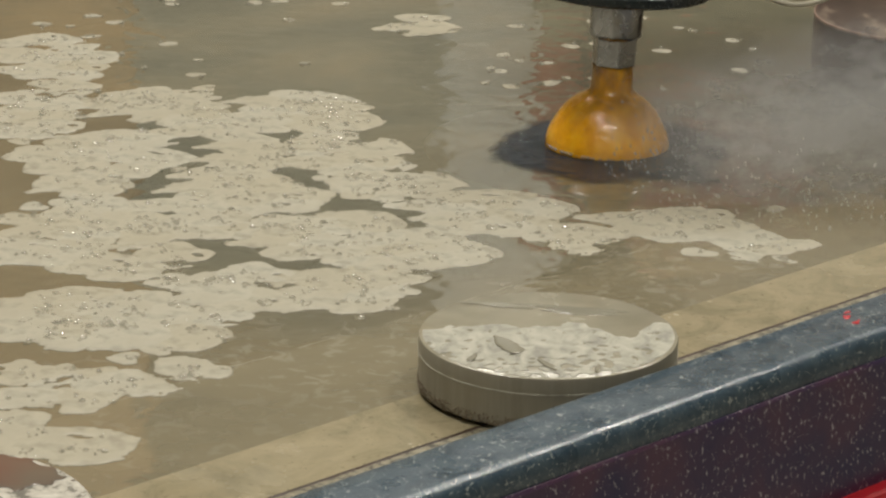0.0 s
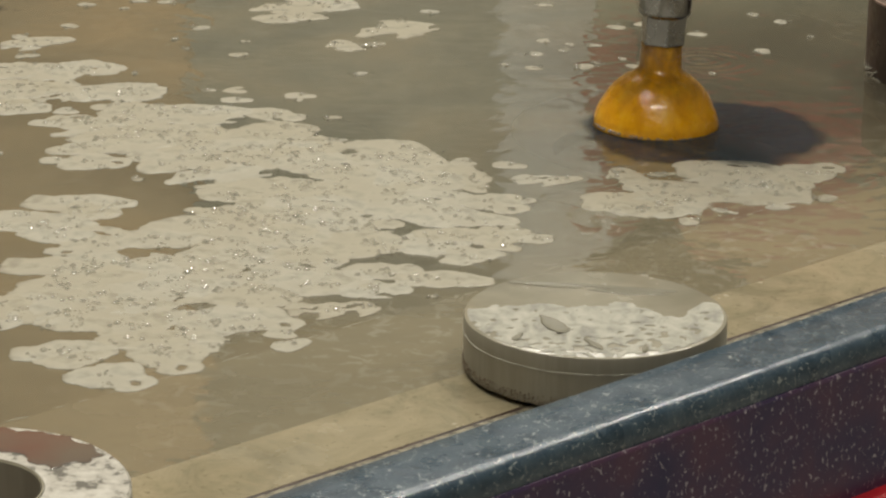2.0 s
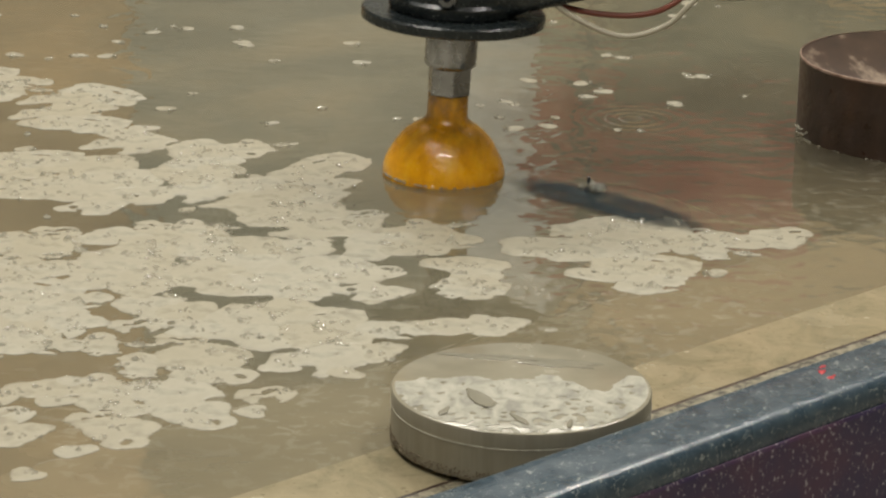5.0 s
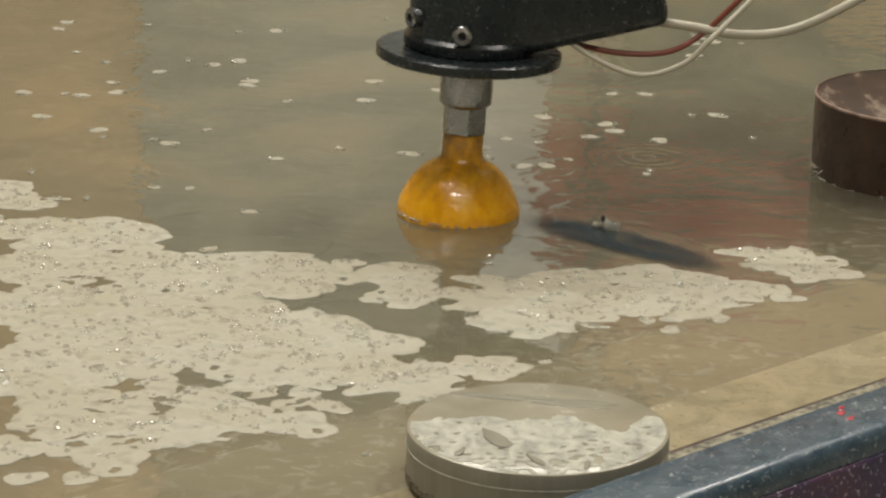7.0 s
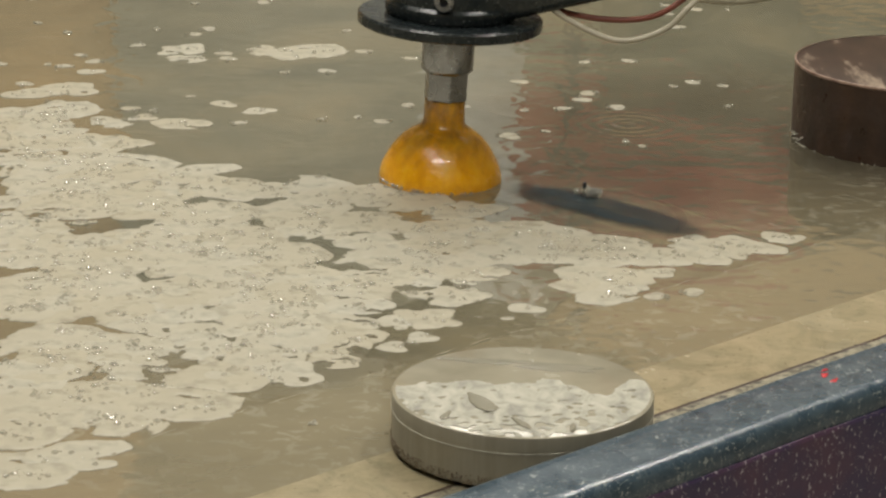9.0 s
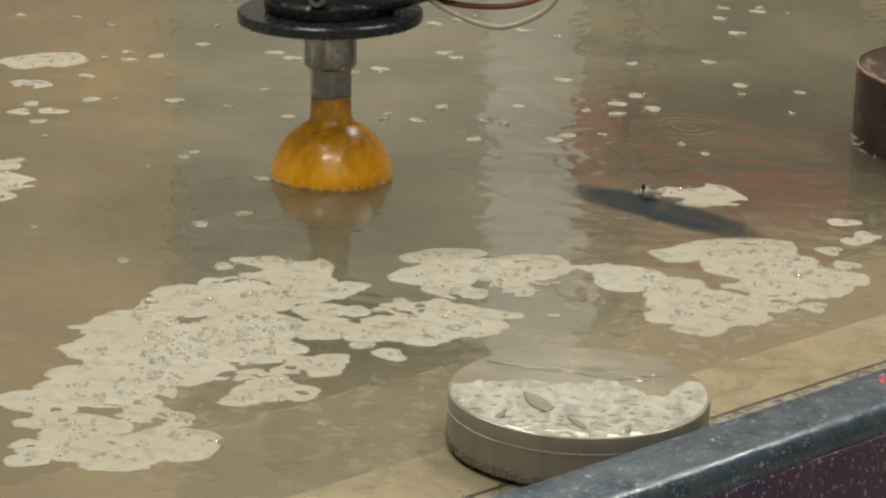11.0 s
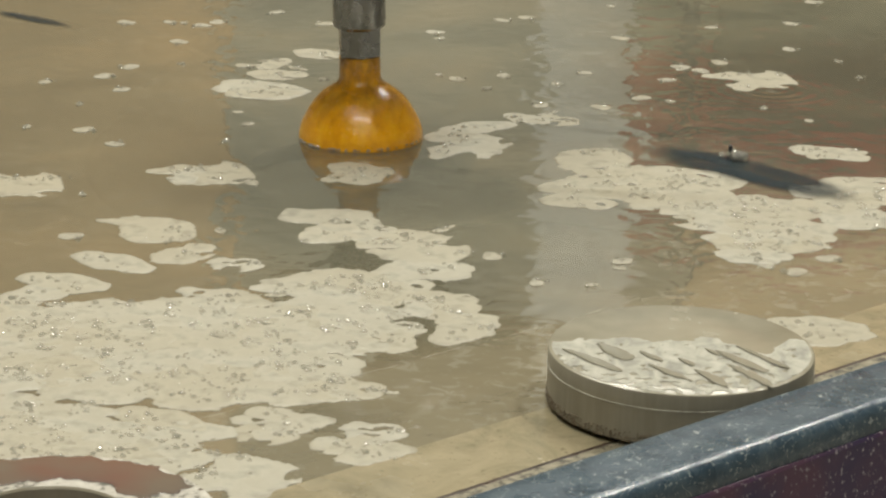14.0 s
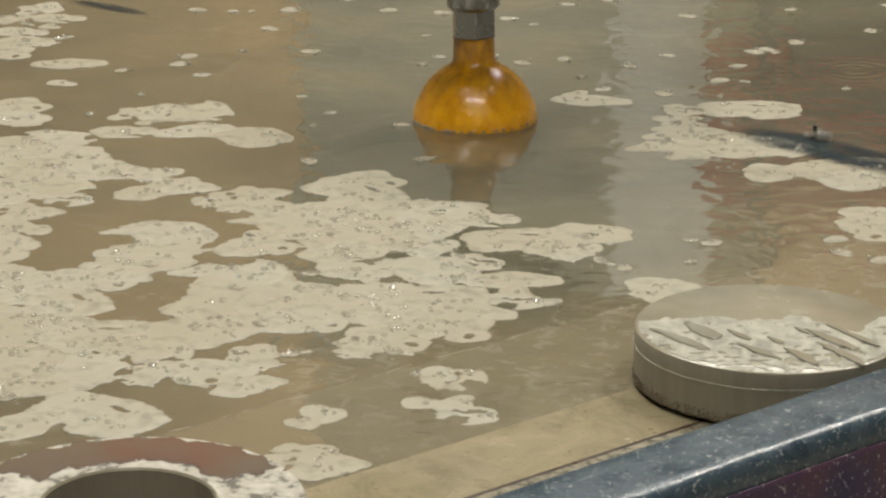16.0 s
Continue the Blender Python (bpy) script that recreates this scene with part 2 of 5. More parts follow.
    gr = y.node("ShaderNodeMath", operation="MULTIPLY")
    y.link(hz.outputs[0], gr.inputs[0])
    y.link(y.grey(0.25, 1.0, y.noise(75, 6, 0.68, stretch=(1, 1, 0.5)), 0.36, 0.62), gr.inputs[1])
    y.color(y.mix(gr.outputs[0], clean, dirt))
    y.set("Coat Weight", 0.4)
    y.set("Coat Roughness", 0.06)
    y.bump(y.noise(95, 5, 0.6), 0.45, 0.0022)
    y.rough(y.grey(0.10, 0.38, y.noise(75, 5)))
    M["amber"] = y.m
    s = Mat("nozzle_steel", (0.45, 0.44, 0.44), 0.22, 1.0)
    s.rough(s.grey(0.20, 0.32, s.noise(90, 3)))
    s.color(s.ramp(s.noise(45, 4), [(0.3, (0.31, 0.315, 0.335)), (0.7, (0.39, 0.395, 0.42))]))
    M["nozzle"] = s.m
    b = Mat("black_wet_plastic", (0.018, 0.022, 0.024), 0.22)
    b.color(b.mix(b.grey(0, 1, b.noise(600, 2), 0.66, 0.7), (0.016, 0.021, 0.023), (0.16, 0.17, 0.16)))
    b.rough(b.grey(0.1, 0.4, b.noise(80, 4)))
    b.bump(b.noise(500, 2), 0.3, 0.0008)
    M["black"] = b.m
    r = Mat("blue_grey_paint", (0.06, 0.095, 0.115), 0.3)
    n1 = r.noise(75, 7, 0.7)
    base = r.ramp(n1, [(0.34, (0.028, 0.050, 0.072)), (0.5, (0.050, 0.080, 0.108)), (0.68, (0.078, 0.110, 0.132))])
    scr = r.noise(360, 6, 0.72, stretch=(1, 0.6, 1), distort=1.2)
    r.color(r.mix(r.grey(0, 0.85, scr, 0.585, 0.625), base, (0.36, 0.39, 0.38)))
    r.rough(r.grey(0.16, 0.42, r.noise(55, 5)))
    r.bump(r.noise(330, 6), 0.45, 0.0008)
    r.set("Coat Weight", 0.35)
    r.set("Coat Roughness", 0.12)
    M["blue"] = r.m
    # the rim's front in shade, with a red reflection, painted in as plum
    r = Mat("plum_face_shade", (0.04, 0.018, 0.03), 0.32)
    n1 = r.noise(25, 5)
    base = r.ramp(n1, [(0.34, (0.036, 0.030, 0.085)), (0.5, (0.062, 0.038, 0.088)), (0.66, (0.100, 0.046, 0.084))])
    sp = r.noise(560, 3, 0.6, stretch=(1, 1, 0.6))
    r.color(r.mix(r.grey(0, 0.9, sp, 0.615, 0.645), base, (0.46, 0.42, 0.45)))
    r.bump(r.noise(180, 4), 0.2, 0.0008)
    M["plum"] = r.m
    r = Mat("red_paint", (0.48, 0.012, 0.022), 0.35)
    r.color(r.ramp(r.noise(30, 4), [(0.3, (0.40, 0.010, 0.018)), (0.7, (0.55, 0.018, 0.028))]))
    M["red"] = r.m
    r = Mat("rusty_steel", (0.08, 0.04, 0.03), 0.45)
    n1 = r.noise(32, 6, 0.65, stretch=(1, 1, 0.4))
    r.color(r.ramp(n1, [(0.3, (0.020, 0.012, 0.008)), (0.55, (0.046, 0.025, 0.016)), (0.8, (0.095, 0.054, 0.036))]))
    r.rough(r.grey(0.25, 0.6, r.noise(70, 4)))
    r.bump(r.noise(180, 5), 0.4, 0.0012)
    M["rust"] = r.m
    r = Mat("wet_rust_top", (0.15, 0.075, 0.05), 0.42)
    r.set("Specular IOR Level", 0.25)
    # the palest stop paints streaks of lamp reflection on the brown top
    n1 = r.noise(44, 5, 0.6, stretch=(1, 0.22, 1))
    r.color(r.ramp(n1, [(0.36, (0.026, 0.015, 0.010)), (0.55, (0.050, 0.028, 0.018)), (0.66, (0.30, 0.23, 0.17))]))
    M["rusttop"] = r.m
    r = Mat("pale_brown_edge", (0.25, 0.15, 0.11), 0.4)
    r.color(r.ramp(r.noise(90, 4), [(0.35, (0.13, 0.065, 0.045)), (0.65, (0.34, 0.235, 0.18))]))
    M["brownedge"] = r.m
    # reddish brown of a reflection in the water film, put into the colour
    r = Mat("reflection_puddle", (0.20, 0.15, 0.105), 0.16)
    r.color(r.ramp(r.noise(18, 3), [(0.50, (0.150, 0.118, 0.092)), (0.78, (0.165, 0.080, 0.062))]))
    M["puddle"] = r.m
    r = Mat("blued_steel", (0.03, 0.036, 0.047), 0.25)
    r.color(r.ramp(r.noise(60, 5), [(0.3, (0.022, 0.027, 0.037)), (0.7, (0.055, 0.062, 0.075))]))
    r.bump(r.noise(140, 4), 0.3, 0.001)
    M["blued"] = r.m
    r = Mat("pale_scale", (0.5, 0.46, 0.38), 0.5)
    n1 = r.noise(120, 6, 0.66)
    r.color(r.ramp(n1, [(0.40, (0.12, 0.11, 0.085)), (0.46, (0.42, 0.39, 0.33)), (0.62, (0.58, 0.55, 0.48))]))
    M["scale"] = r.m
    for key, c, ro in (("white_cable", (0.46, 0.42, 0.33), 0.45), ("brown_cable", (0.20, 0.055, 0.035), 0.4), ("ply", (0.45, 0.305, 0.155), 0.6),
                       ("cream", (0.62, 0.60, 0.50), 0.6), ("olive", (0.22, 0.22, 0.16), 0.7), ("darkolive", (0.085, 0.085, 0.062), 0.6), ("hallgrey", (0.66, 0.66, 0.57), 0.7), ("pale", (0.58, 0.60, 0.57), 0.5), ("hallred", (0.29, 0.058, 0.045), 0.5), ("concrete", (0.33, 0.31, 0.27), 0.8)):
        q = Mat(key, c, ro)
        q.color(q.ramp(q.noise(6, 5), [(0.3, tuple(v * 0.85 for v in c)), (0.7, tuple(min(1, v * 1.12) for v in c))]))
        M[key] = q.m
    q = Mat("grit", (0.16, 0.125, 0.08), 0.6)
    M["grit"] = q.m

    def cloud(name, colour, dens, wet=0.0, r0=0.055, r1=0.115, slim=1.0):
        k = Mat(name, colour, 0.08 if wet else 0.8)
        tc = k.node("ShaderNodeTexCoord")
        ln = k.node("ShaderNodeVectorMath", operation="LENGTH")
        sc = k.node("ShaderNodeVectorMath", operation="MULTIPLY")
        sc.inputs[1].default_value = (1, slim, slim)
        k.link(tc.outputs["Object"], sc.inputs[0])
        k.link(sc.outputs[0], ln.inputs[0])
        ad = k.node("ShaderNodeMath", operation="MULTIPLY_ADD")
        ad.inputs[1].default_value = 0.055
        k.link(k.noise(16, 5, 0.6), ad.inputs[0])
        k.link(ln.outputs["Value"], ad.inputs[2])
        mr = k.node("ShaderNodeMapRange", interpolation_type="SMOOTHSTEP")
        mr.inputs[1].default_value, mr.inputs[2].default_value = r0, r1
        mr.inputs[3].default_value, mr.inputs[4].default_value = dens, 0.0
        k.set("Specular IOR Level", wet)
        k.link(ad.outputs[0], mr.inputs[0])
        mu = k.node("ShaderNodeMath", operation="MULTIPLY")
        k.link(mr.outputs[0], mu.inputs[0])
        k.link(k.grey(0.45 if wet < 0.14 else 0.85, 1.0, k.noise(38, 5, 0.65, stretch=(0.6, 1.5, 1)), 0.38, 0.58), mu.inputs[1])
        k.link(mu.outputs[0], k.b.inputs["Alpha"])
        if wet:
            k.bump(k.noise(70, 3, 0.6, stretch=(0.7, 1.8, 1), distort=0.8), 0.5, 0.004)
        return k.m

    M["soot"] = cloud("black_abrasive_cloud", (0.050, 0.056, 0.070), 0.66, 0.12, 0.120, 0.270, 1.9)
    M["slot"] = cloud("dark_slot_sheet", (0.030, 0.044, 0.052), 0.90, 0.05, 0.070, 0.116, 3.5)
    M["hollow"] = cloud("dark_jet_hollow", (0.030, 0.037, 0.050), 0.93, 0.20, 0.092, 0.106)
    M["mist"] = cloud("mist_haze", (0.64, 0.64, 0.65), 0.85, 0.0, 0.045, 0.150, 2.0)
    M["veil"] = cloud("thin_veil", (0.70, 0.69, 0.68), 0.62, 0.0, 0.12, 0.42, 2.6)
    M["haze"] = cloud("low_haze", (0.68, 0.68, 0.69), 0.40, 0.0, 0.06, 0.30, 5.0)
    q = Mat("spray_drop", (0.90, 0.88, 0.82), 0.3)
    thru = q.node("ShaderNodeBsdfTranslucent")
    thru.inputs[0].default_value = (0.92, 0.90, 0.85, 1)
    half = q.node("ShaderNodeMixShader")
    half.inputs[0].default_value = 0.55
    q.link(q.b.outputs[0], half.inputs[1])
    q.link(thru.outputs[0], half.inputs[2])
    clear = q.node("ShaderNodeBsdfTransparent")
    see = q.node("ShaderNodeMixShader")
    see.inputs[0].default_value = 0.32
    q.link(clear.outputs[0], see.inputs[1])
    q.link(half.outputs[0], see.inputs[2])
    q.link(see.outputs[0], q.out.inputs[0])
    M["drop"] = q.m
    return M


M = make_materials()


# ---- mesh tools ----
def part(name, bm, material, parent=None, label="", smooth=True):
    """Links a bmesh as one mesh object under a thing or a part."""
    for e in bm.edges:
        if len(e.link_faces) == 2 and e.calc_face_angle(0) > 0.7:
            e.smooth = False
    me = bpy.data.meshes.new(name)
    bm.to_mesh(me)
    bm.free()
    me.materials.append(material)
    if smooth:
        for f in me.polygons:
            f.use_smooth = True
    o = new(name, me)
    if parent:
        o.parent = parent
    if label:
        o["label"] = label
    return o


def empty(name, m=None):
    o = new(name)
    o.empty_display_size = 0.02
    if m is not None:
        o.matrix_basis = m
    return o


def lathe(profile, seg=64, cx=0.0, cy=0.0, close=False):
    """A turned solid from (radius, height) pairs."""
    bm = bmesh.new()
    rings = []
    for r, z in profile:
        if r < 1e-6:
            rings.append([bm.verts.new((cx, cy, z))])
        else:
            rings.append([bm.verts.new((cx + r * math.cos(2 * math.pi * k / seg), cy + r * math.sin(2 * math.pi * k / seg), z)) for k in range(seg)])
    pairs = list(zip(rings, rings[1:])) + ([(rings[-1], rings[0])] if close else [])
    for a, b in pairs:
        for k in range(seg):
            j = (k + 1) % seg
            vs = [a[k % len(a)], a[j % len(a)], b[j % len(b)], b[k % len(b)]]
            vs = list(dict.fromkeys(vs))
            if len(vs) > 2:
                bm.faces.new(vs)
    bmesh.ops.recalc_face_normals(bm, faces=bm.faces)
    return bm


def box(sx, sy, sz, m=None, bevel=0.0, seg=2):
    bm = bmesh.new()
    bmesh.ops.create_cube(bm, size=1.0, matrix=Matrix.Diagonal((sx, sy, sz, 1)))
    if bevel:
        bmesh.ops.bevel(bm, geom=bm.edges[:], offset=bevel, segments=seg, affect="EDGES", profile=0.5)
    if m is not None:
        bmesh.ops.transform(bm, matrix=m, verts=bm.verts)
    return bm


def sweep(points, r, seg=10):
    """A round cable along a smooth run of points."""
    pts = [Vector(p) for p in points]
    fine = []
    for i in range(len(pts) - 1):
        a, b, c, d = pts[max(i - 1, 0)], pts[i], pts[i + 1], pts[min(i + 2, len(pts) - 1)]
        for k in range(8):
            t = k / 8
            fine.append(0.5 * ((2 * b) + (c - a) * t + (2 * a - 5 * b + 4 * c - d) * t * t + (3 * b - a - 3 * c + d) * t ** 3))
    fine.append(pts[-1])
    bm = bmesh.new()
    rings = []
    for i, p in enumerate(fine):
        d = (fine[min(i + 1, len(fine) - 1)] - fine[max(i - 1, 0)]).normalized()
        u = d.cross(Vector((0, 0, 1)))
        u = u.normalized() if u.length > 1e-4 else Vector((1, 0, 0))
        v = d.cross(u).normalized()
        rings.append([bm.verts.new(p + r * (math.cos(2 * math.pi * k / seg) * u + math.sin(2 * math.pi * k / seg) * v)) for k in range(seg)])
    for a, b in zip(rings, rings[1:]):
        for k in range(seg):
            bm.faces.new((a[k], a[(k + 1) % seg], b[(k + 1) % seg], b[k]))
    bmesh.ops.recalc_face_normals(bm, faces=bm.faces)
    return bm


def island(field, x0, y0, x1, y1, n, thick, seed_z=0.0, skirt=0.0002):
    """A thin domed raft: the part of the plan where field(x, y) is above zero, cut smoothly along its shore."""
    xs = [x0 + (x1 - x0) * i / n for i in range(n + 1)]
    ys = [y0 + (y1 - y0) * i / n for i in range(n + 1)]
    val = [[field(x, y) for x in xs] for y in ys]
    bm = bmesh.new()
    cache = {}

    def height(v):
        return seed_z + thick * (1 - math.exp(-5.0 * max(v, 0)))

    def corner(i, j):
        k = (i, j)
        if k not in cache:
            cache[k] = bm.verts.new((xs[i], ys[j], height(val[j][i])))
        return cache[k]

    def cross(a, b):
        k = (min(a, b), max(a, b))
        if k not in cache:
            va, vb = val[k[0][1]][k[0][0]], val[k[1][1]][k[1][0]]
            t = va / (va - vb)
            cache[k] = bm.verts.new((xs[k[0][0]] + t * (xs[k[1][0]] - xs[k[0][0]]), ys[k[0][1]] + t * (ys[k[1][1]] - ys[k[0][1]]), seed_z - skirt))
        return cache[k]

    for j in range(n):
        for i in range(n):
            for tri in (((i, j), (i + 1, j), (i + 1, j + 1)), ((i, j), (i + 1, j + 1), (i, j + 1))):
                vs = []
                for a, b in ((tri[0], tri[1]), (tri[1], tri[2]), (tri[2], tri[0])):
                    ia, ib = val[a[1]][a[0]] > 0, val[b[1]][b[0]] > 0
                    if ia:
                        vs.append(corner(*a))
                    if ia != ib:
                        vs.append(cross(a, b))
                if len(vs) > 2:
                    bm.faces.new(vs)
    return bm


def fractal(x, y, s, seed):
    return noise.fractal(Vector((x * s, y * s, seed)), 1.0, 2.1, 4)


# ---- the tank ----

def along(u, n, z=0.0):
    """A place from the run along the tank's rim and the distance into the tank."""
    return Vector((S * u - S * n, S * u + S * n, z))


RIM = pose(0, 0, 0, 0, 0, 45)      # x runs along the rim, y points into the tank
HOLE_1, HOLE_2, HOLE_R = (0.037, 0.418), (-0.190, 0.418), 0.063


def build_tank():
    # water sheet
    bm = bmesh.new()
    vs = [bm.verts.new(v) for v in (along(-2.2, -0.0745, 0), along(2.2, -0.0745, 0), along(2.2, 2.6, 0), along(-2.2, 2.6, 0))]
    bm.faces.new(vs)
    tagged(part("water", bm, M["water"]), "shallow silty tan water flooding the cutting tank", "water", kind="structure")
    # sheet on the slats with two cut circles
    bm = bmesh.new()
    edges = []

    def loop(pts):
        v = [bm.verts.new(p) for p in pts]
        edges.extend(bm.edges.new((v[k], v[(k + 1) % len(v)])) for k in range(len(v)))

    z = -0.014
    loop([along(-1.6, 0.02, z), along(1.6, 0.02, z), along(1.6, 2.4, z), along(-1.6, 2.4, z)])
    for cx, cy in (HOLE_1, HOLE_2):
        loop([(cx + HOLE_R * math.cos(2 * math.pi * k / 72), cy + HOLE_R * math.sin(2 * math.pi * k / 72), z) for k in range(72)])
    bmesh.ops.triangle_fill(bm, edges=edges, use_beauty=True)
    r = bmesh.ops.extrude_face_region(bm, geom=bm.faces[:])
    bmesh.ops.translate(bm, verts=[v for v in r["geom"] if isinstance(v, bmesh.types.BMVert)], vec=(0, 0, -0.02))
    bmesh.ops.recalc_face_normals(bm, faces=bm.faces)
    tagged(part("workpiece_plate", bm, M["plate"], smooth=False), "silt-coated steel plate with two round cuts under the water", "steel plate")
    # bottom and sides of the tank
    t = part("tank_bottom", box(4.4, 2.75, 0.02, RIM @ pose(0, 1.28, -0.3)), M["dark"], smooth=False)
    tagged(t, "dark bottom of the cutting tank", "tank", kind="structure")
    for k, (sx, sy, u, n) in enumerate(((4.4, 0.012, 0, -0.0900), (4.4, 0.012, 0, 2.606), (0.012, 2.70, -2.206, 1.260), (0.012, 2.70, 2.206, 1.260))):
        w = part("tank_wall_%d" % (k + 1), box(sx, sy, 0.78 if k == 0 else 0.9, RIM @ pose(u, n, -0.51 if k == 0 else -0.45)), M["blue"], smooth=False)
        tagged(w, "blue-grey painted steel wall of the tank", "tank wall", kind="structure")
    for k, (sx, sy, u, n) in enumerate(((4.424, 0.036, 0, 2.613), (0.036, 2.665, -2.213, 1.2605), (0.036, 2.665, 2.213, 1.2605))):
        w = part("rim_%d" % (k + 1), box(sx, sy, 0.06, RIM @ pose(u, n, 0.0005), 0.006, 3), M["blue"], smooth=False)
        tagged(w, "blue-grey painted steel rim of the tank", "tank rim", kind="structure")
    # strip along the rim, with a gritty lip between it and the rim
    led = tagged(empty("ledge"), "wet tan steel strip lying along the tank rim", "steel strip")
    part("strip", box(4.4, 0.0475, 0.014, RIM @ pose(0, 0.0103, -0.0068), 0.0003, 1), M["strip"], led, smooth=False)
    part("gritty_lip", box(4.4, 0.054, 0.014, RIM @ pose(0, -0.0428, -0.0064), 0.0005, 1), M["lip"], led, "gritty lip caked with tan silt", smooth=False)
    # solid dark bar, flush with the strip, paints the shade of the gap
    part("gap", box(4.4, 0.0026, 0.004, RIM @ pose(0, -0.0147, -0.0018)), M["rust"], led, "dark narrow bar standing in for the shaded gap", smooth=False)


def build_rim():
    """Rounded tube that forms the rim, with its shaded front painted plum and a red band below."""
    rim = empty("tank_rim")
    tagged(rim, "scratched blue-grey painted steel rim of the tank", "tank rim")
    prof = [(-0.0760, -0.12), (-0.0700, 0.024), (-0.0708, 0.0288), (-0.074, 0.0304), (-0.082, 0.0300), (-0.1005, 0.0300), (-0.1025, 0.0298), (-0.1043, 0.0291), (-0.1059, 0.0278), (-0.1070, 0.0258), (-0.1075, 0.0230), (-0.1075, 0.0175), (-0.1065, 0.016), (-0.104, -0.12)]
    bm = bmesh.new()
    n = 220
    rows = [[bm.verts.new(along(-2.2 + 4.4 * i / n, a + 0.0006 * noise.noise(Vector(((i - 30) * 0.35, a * 90, 3))), b)) for a, b in prof] for i in range(n + 1)]
    for r0, r1 in zip(rows, rows[1:]):
        for k in range(len(prof) - 1):
            bm.faces.new((r0[k], r1[k], r1[k + 1], r0[k + 1]))
    bmesh.ops.recalc_face_normals(bm, faces=bm.faces)
    part("rim_tube", bm, M["blue"], rim)
    part("side_panel", box(4.4, 0.010, 0.16, RIM @ pose(0, -0.1037, -0.062), 0.002), M["plum"], rim, "speckled front face of the rim, its shade painted dark plum", smooth=False)
    part("red_band", box(4.4, 0.014, 0.10, RIM @ pose(0.0, -0.1110, -0.0945), 0.003), M["red"], rim, "glossy red painted band", smooth=False)
    # red paint dabs on the rim
    for du, dn, s, k in ((0.1150, -0.0825, 0.0058, 1), (0.1115, -0.0900, 0.0048, 2), (0.119, -0.0790, 0.003, 5)):
        bm = island(lambda x, y: 0.5 - math.hypot(x / s, y / (s * 0.55)) + 0.9 * fractal(x, y, 260, k), -2 * s, -2 * s, 2 * s, 2 * s, 18, 0.0004)
        o = part("paint_dab", bm, M["red"], rim, "red paint dab")
        o.matrix_basis = Matrix.Translation(along(du, dn, 0.0304)) @ pose(0, 0, 0, 0, 0, 45)


def build_hall():
    tagged(part("floor", box(14, 14, 0.1, pose(0, 0, -0.95)), M["concrete"], smooth=False), "grey concrete workshop floor", "floor", kind="structure")
    tagged(part("ceiling", box(14, 14, 0.1, pose(0, 0, 4.2)), M["cream"], smooth=False), "pale workshop ceiling", "ceiling", kind="structure")
    for nm, sx, sy, x, y, mat in (("wall_north", 14, 0.2, 0, 6.9, "hallgrey"), ("wall_south", 14, 0.2, 0, -6.9, "cream"), ("wall_east", 0.2, 14, 6.9, 0, "cream"), ("wall_west", 0.2, 14, -6.9, 0, "cream")):
        tagged(part(nm, box(sx, sy, 5.3, pose(x, y, 1.6)), M[mat], smooth=False), "plain workshop wall", "wall", kind="structure")
    # unseen things guessed from the water's reflections, placed and coloured to match them
    c = empty("machine_cabinet", pose(0.22, 4.2, -0.9))
    tagged(c, "dull red machine cabinet with an olive base behind the tank", "machine cabinet")
    part("base", box(0.54, 0.5, 1.68, pose(0.05, 0, 0.84), 0.01), M["olive"], c, "olive base", smooth=False)
    part("body", box(0.54, 0.5, 0.37, pose(0.05, 0, 1.867), 0.01), M["hallred"], c, smooth=False)
    part("front_panel", box(0.38, 0.02, 0.72, pose(0.13, -0.264, 1.46), 0.004), M["darkolive"], c, "dark olive front panel", smooth=False)
    part("post", box(0.03, 0.03, 2.2, pose(-0.115, -0.30, 1.1), 0.004), M["dark"], c, "thin dark post", smooth=False)
    c = empty("door_leaf", pose(-0.090, 4.5, -0.9))
    tagged(c, "pale grey-green door leaf behind the tank", "door")
    part("panel", box(0.22, 0.05, 2.6, pose(0, 0, 1.3), 0.005), M["pale"], c, smooth=False)
    # unseen dark block with doors, added to darken the water's reflection here
    c = empty("reflection_block", pose(0.92, 5.0, -0.9))
    tagged(c, "unseen dark olive block behind the plywood, added to darken the reflection", "cabinet")
    part("body", box(0.86, 0.5, 2.2, pose(0, 0, 1.10), 0.01), M["darkolive"], c, smooth=False)
    for sx in (-1, 1):
        d = part("door", box(0.42, 0.02, 2.0, pose(sx * 0.215, -0.262, 1.12), 0.004), M["darkolive"], c, smooth=False)
        part("handle", box(0.02, 0.03, 0.16, pose(sx * 0.03, -0.285, 1.2), 0.004), M["dark"], d, "black handle", smooth=False)
    for x, y, w, h in ((0.86, 4.6, 0.8, 1.66), (-1.9, 4.6, 2.0, 3.0), (0.88, 5.4, 1.5, 3.3)):
        c = empty("plywood_sheet", pose(x, y, -0.9))
        tagged(c, "tan plywood sheet standing behind the tank", "plywood", "plywood sheets")
        part("board", box(w, 0.04, h, pose(0, 0, h / 2), 0.003), M["ply"], c, smooth=False)


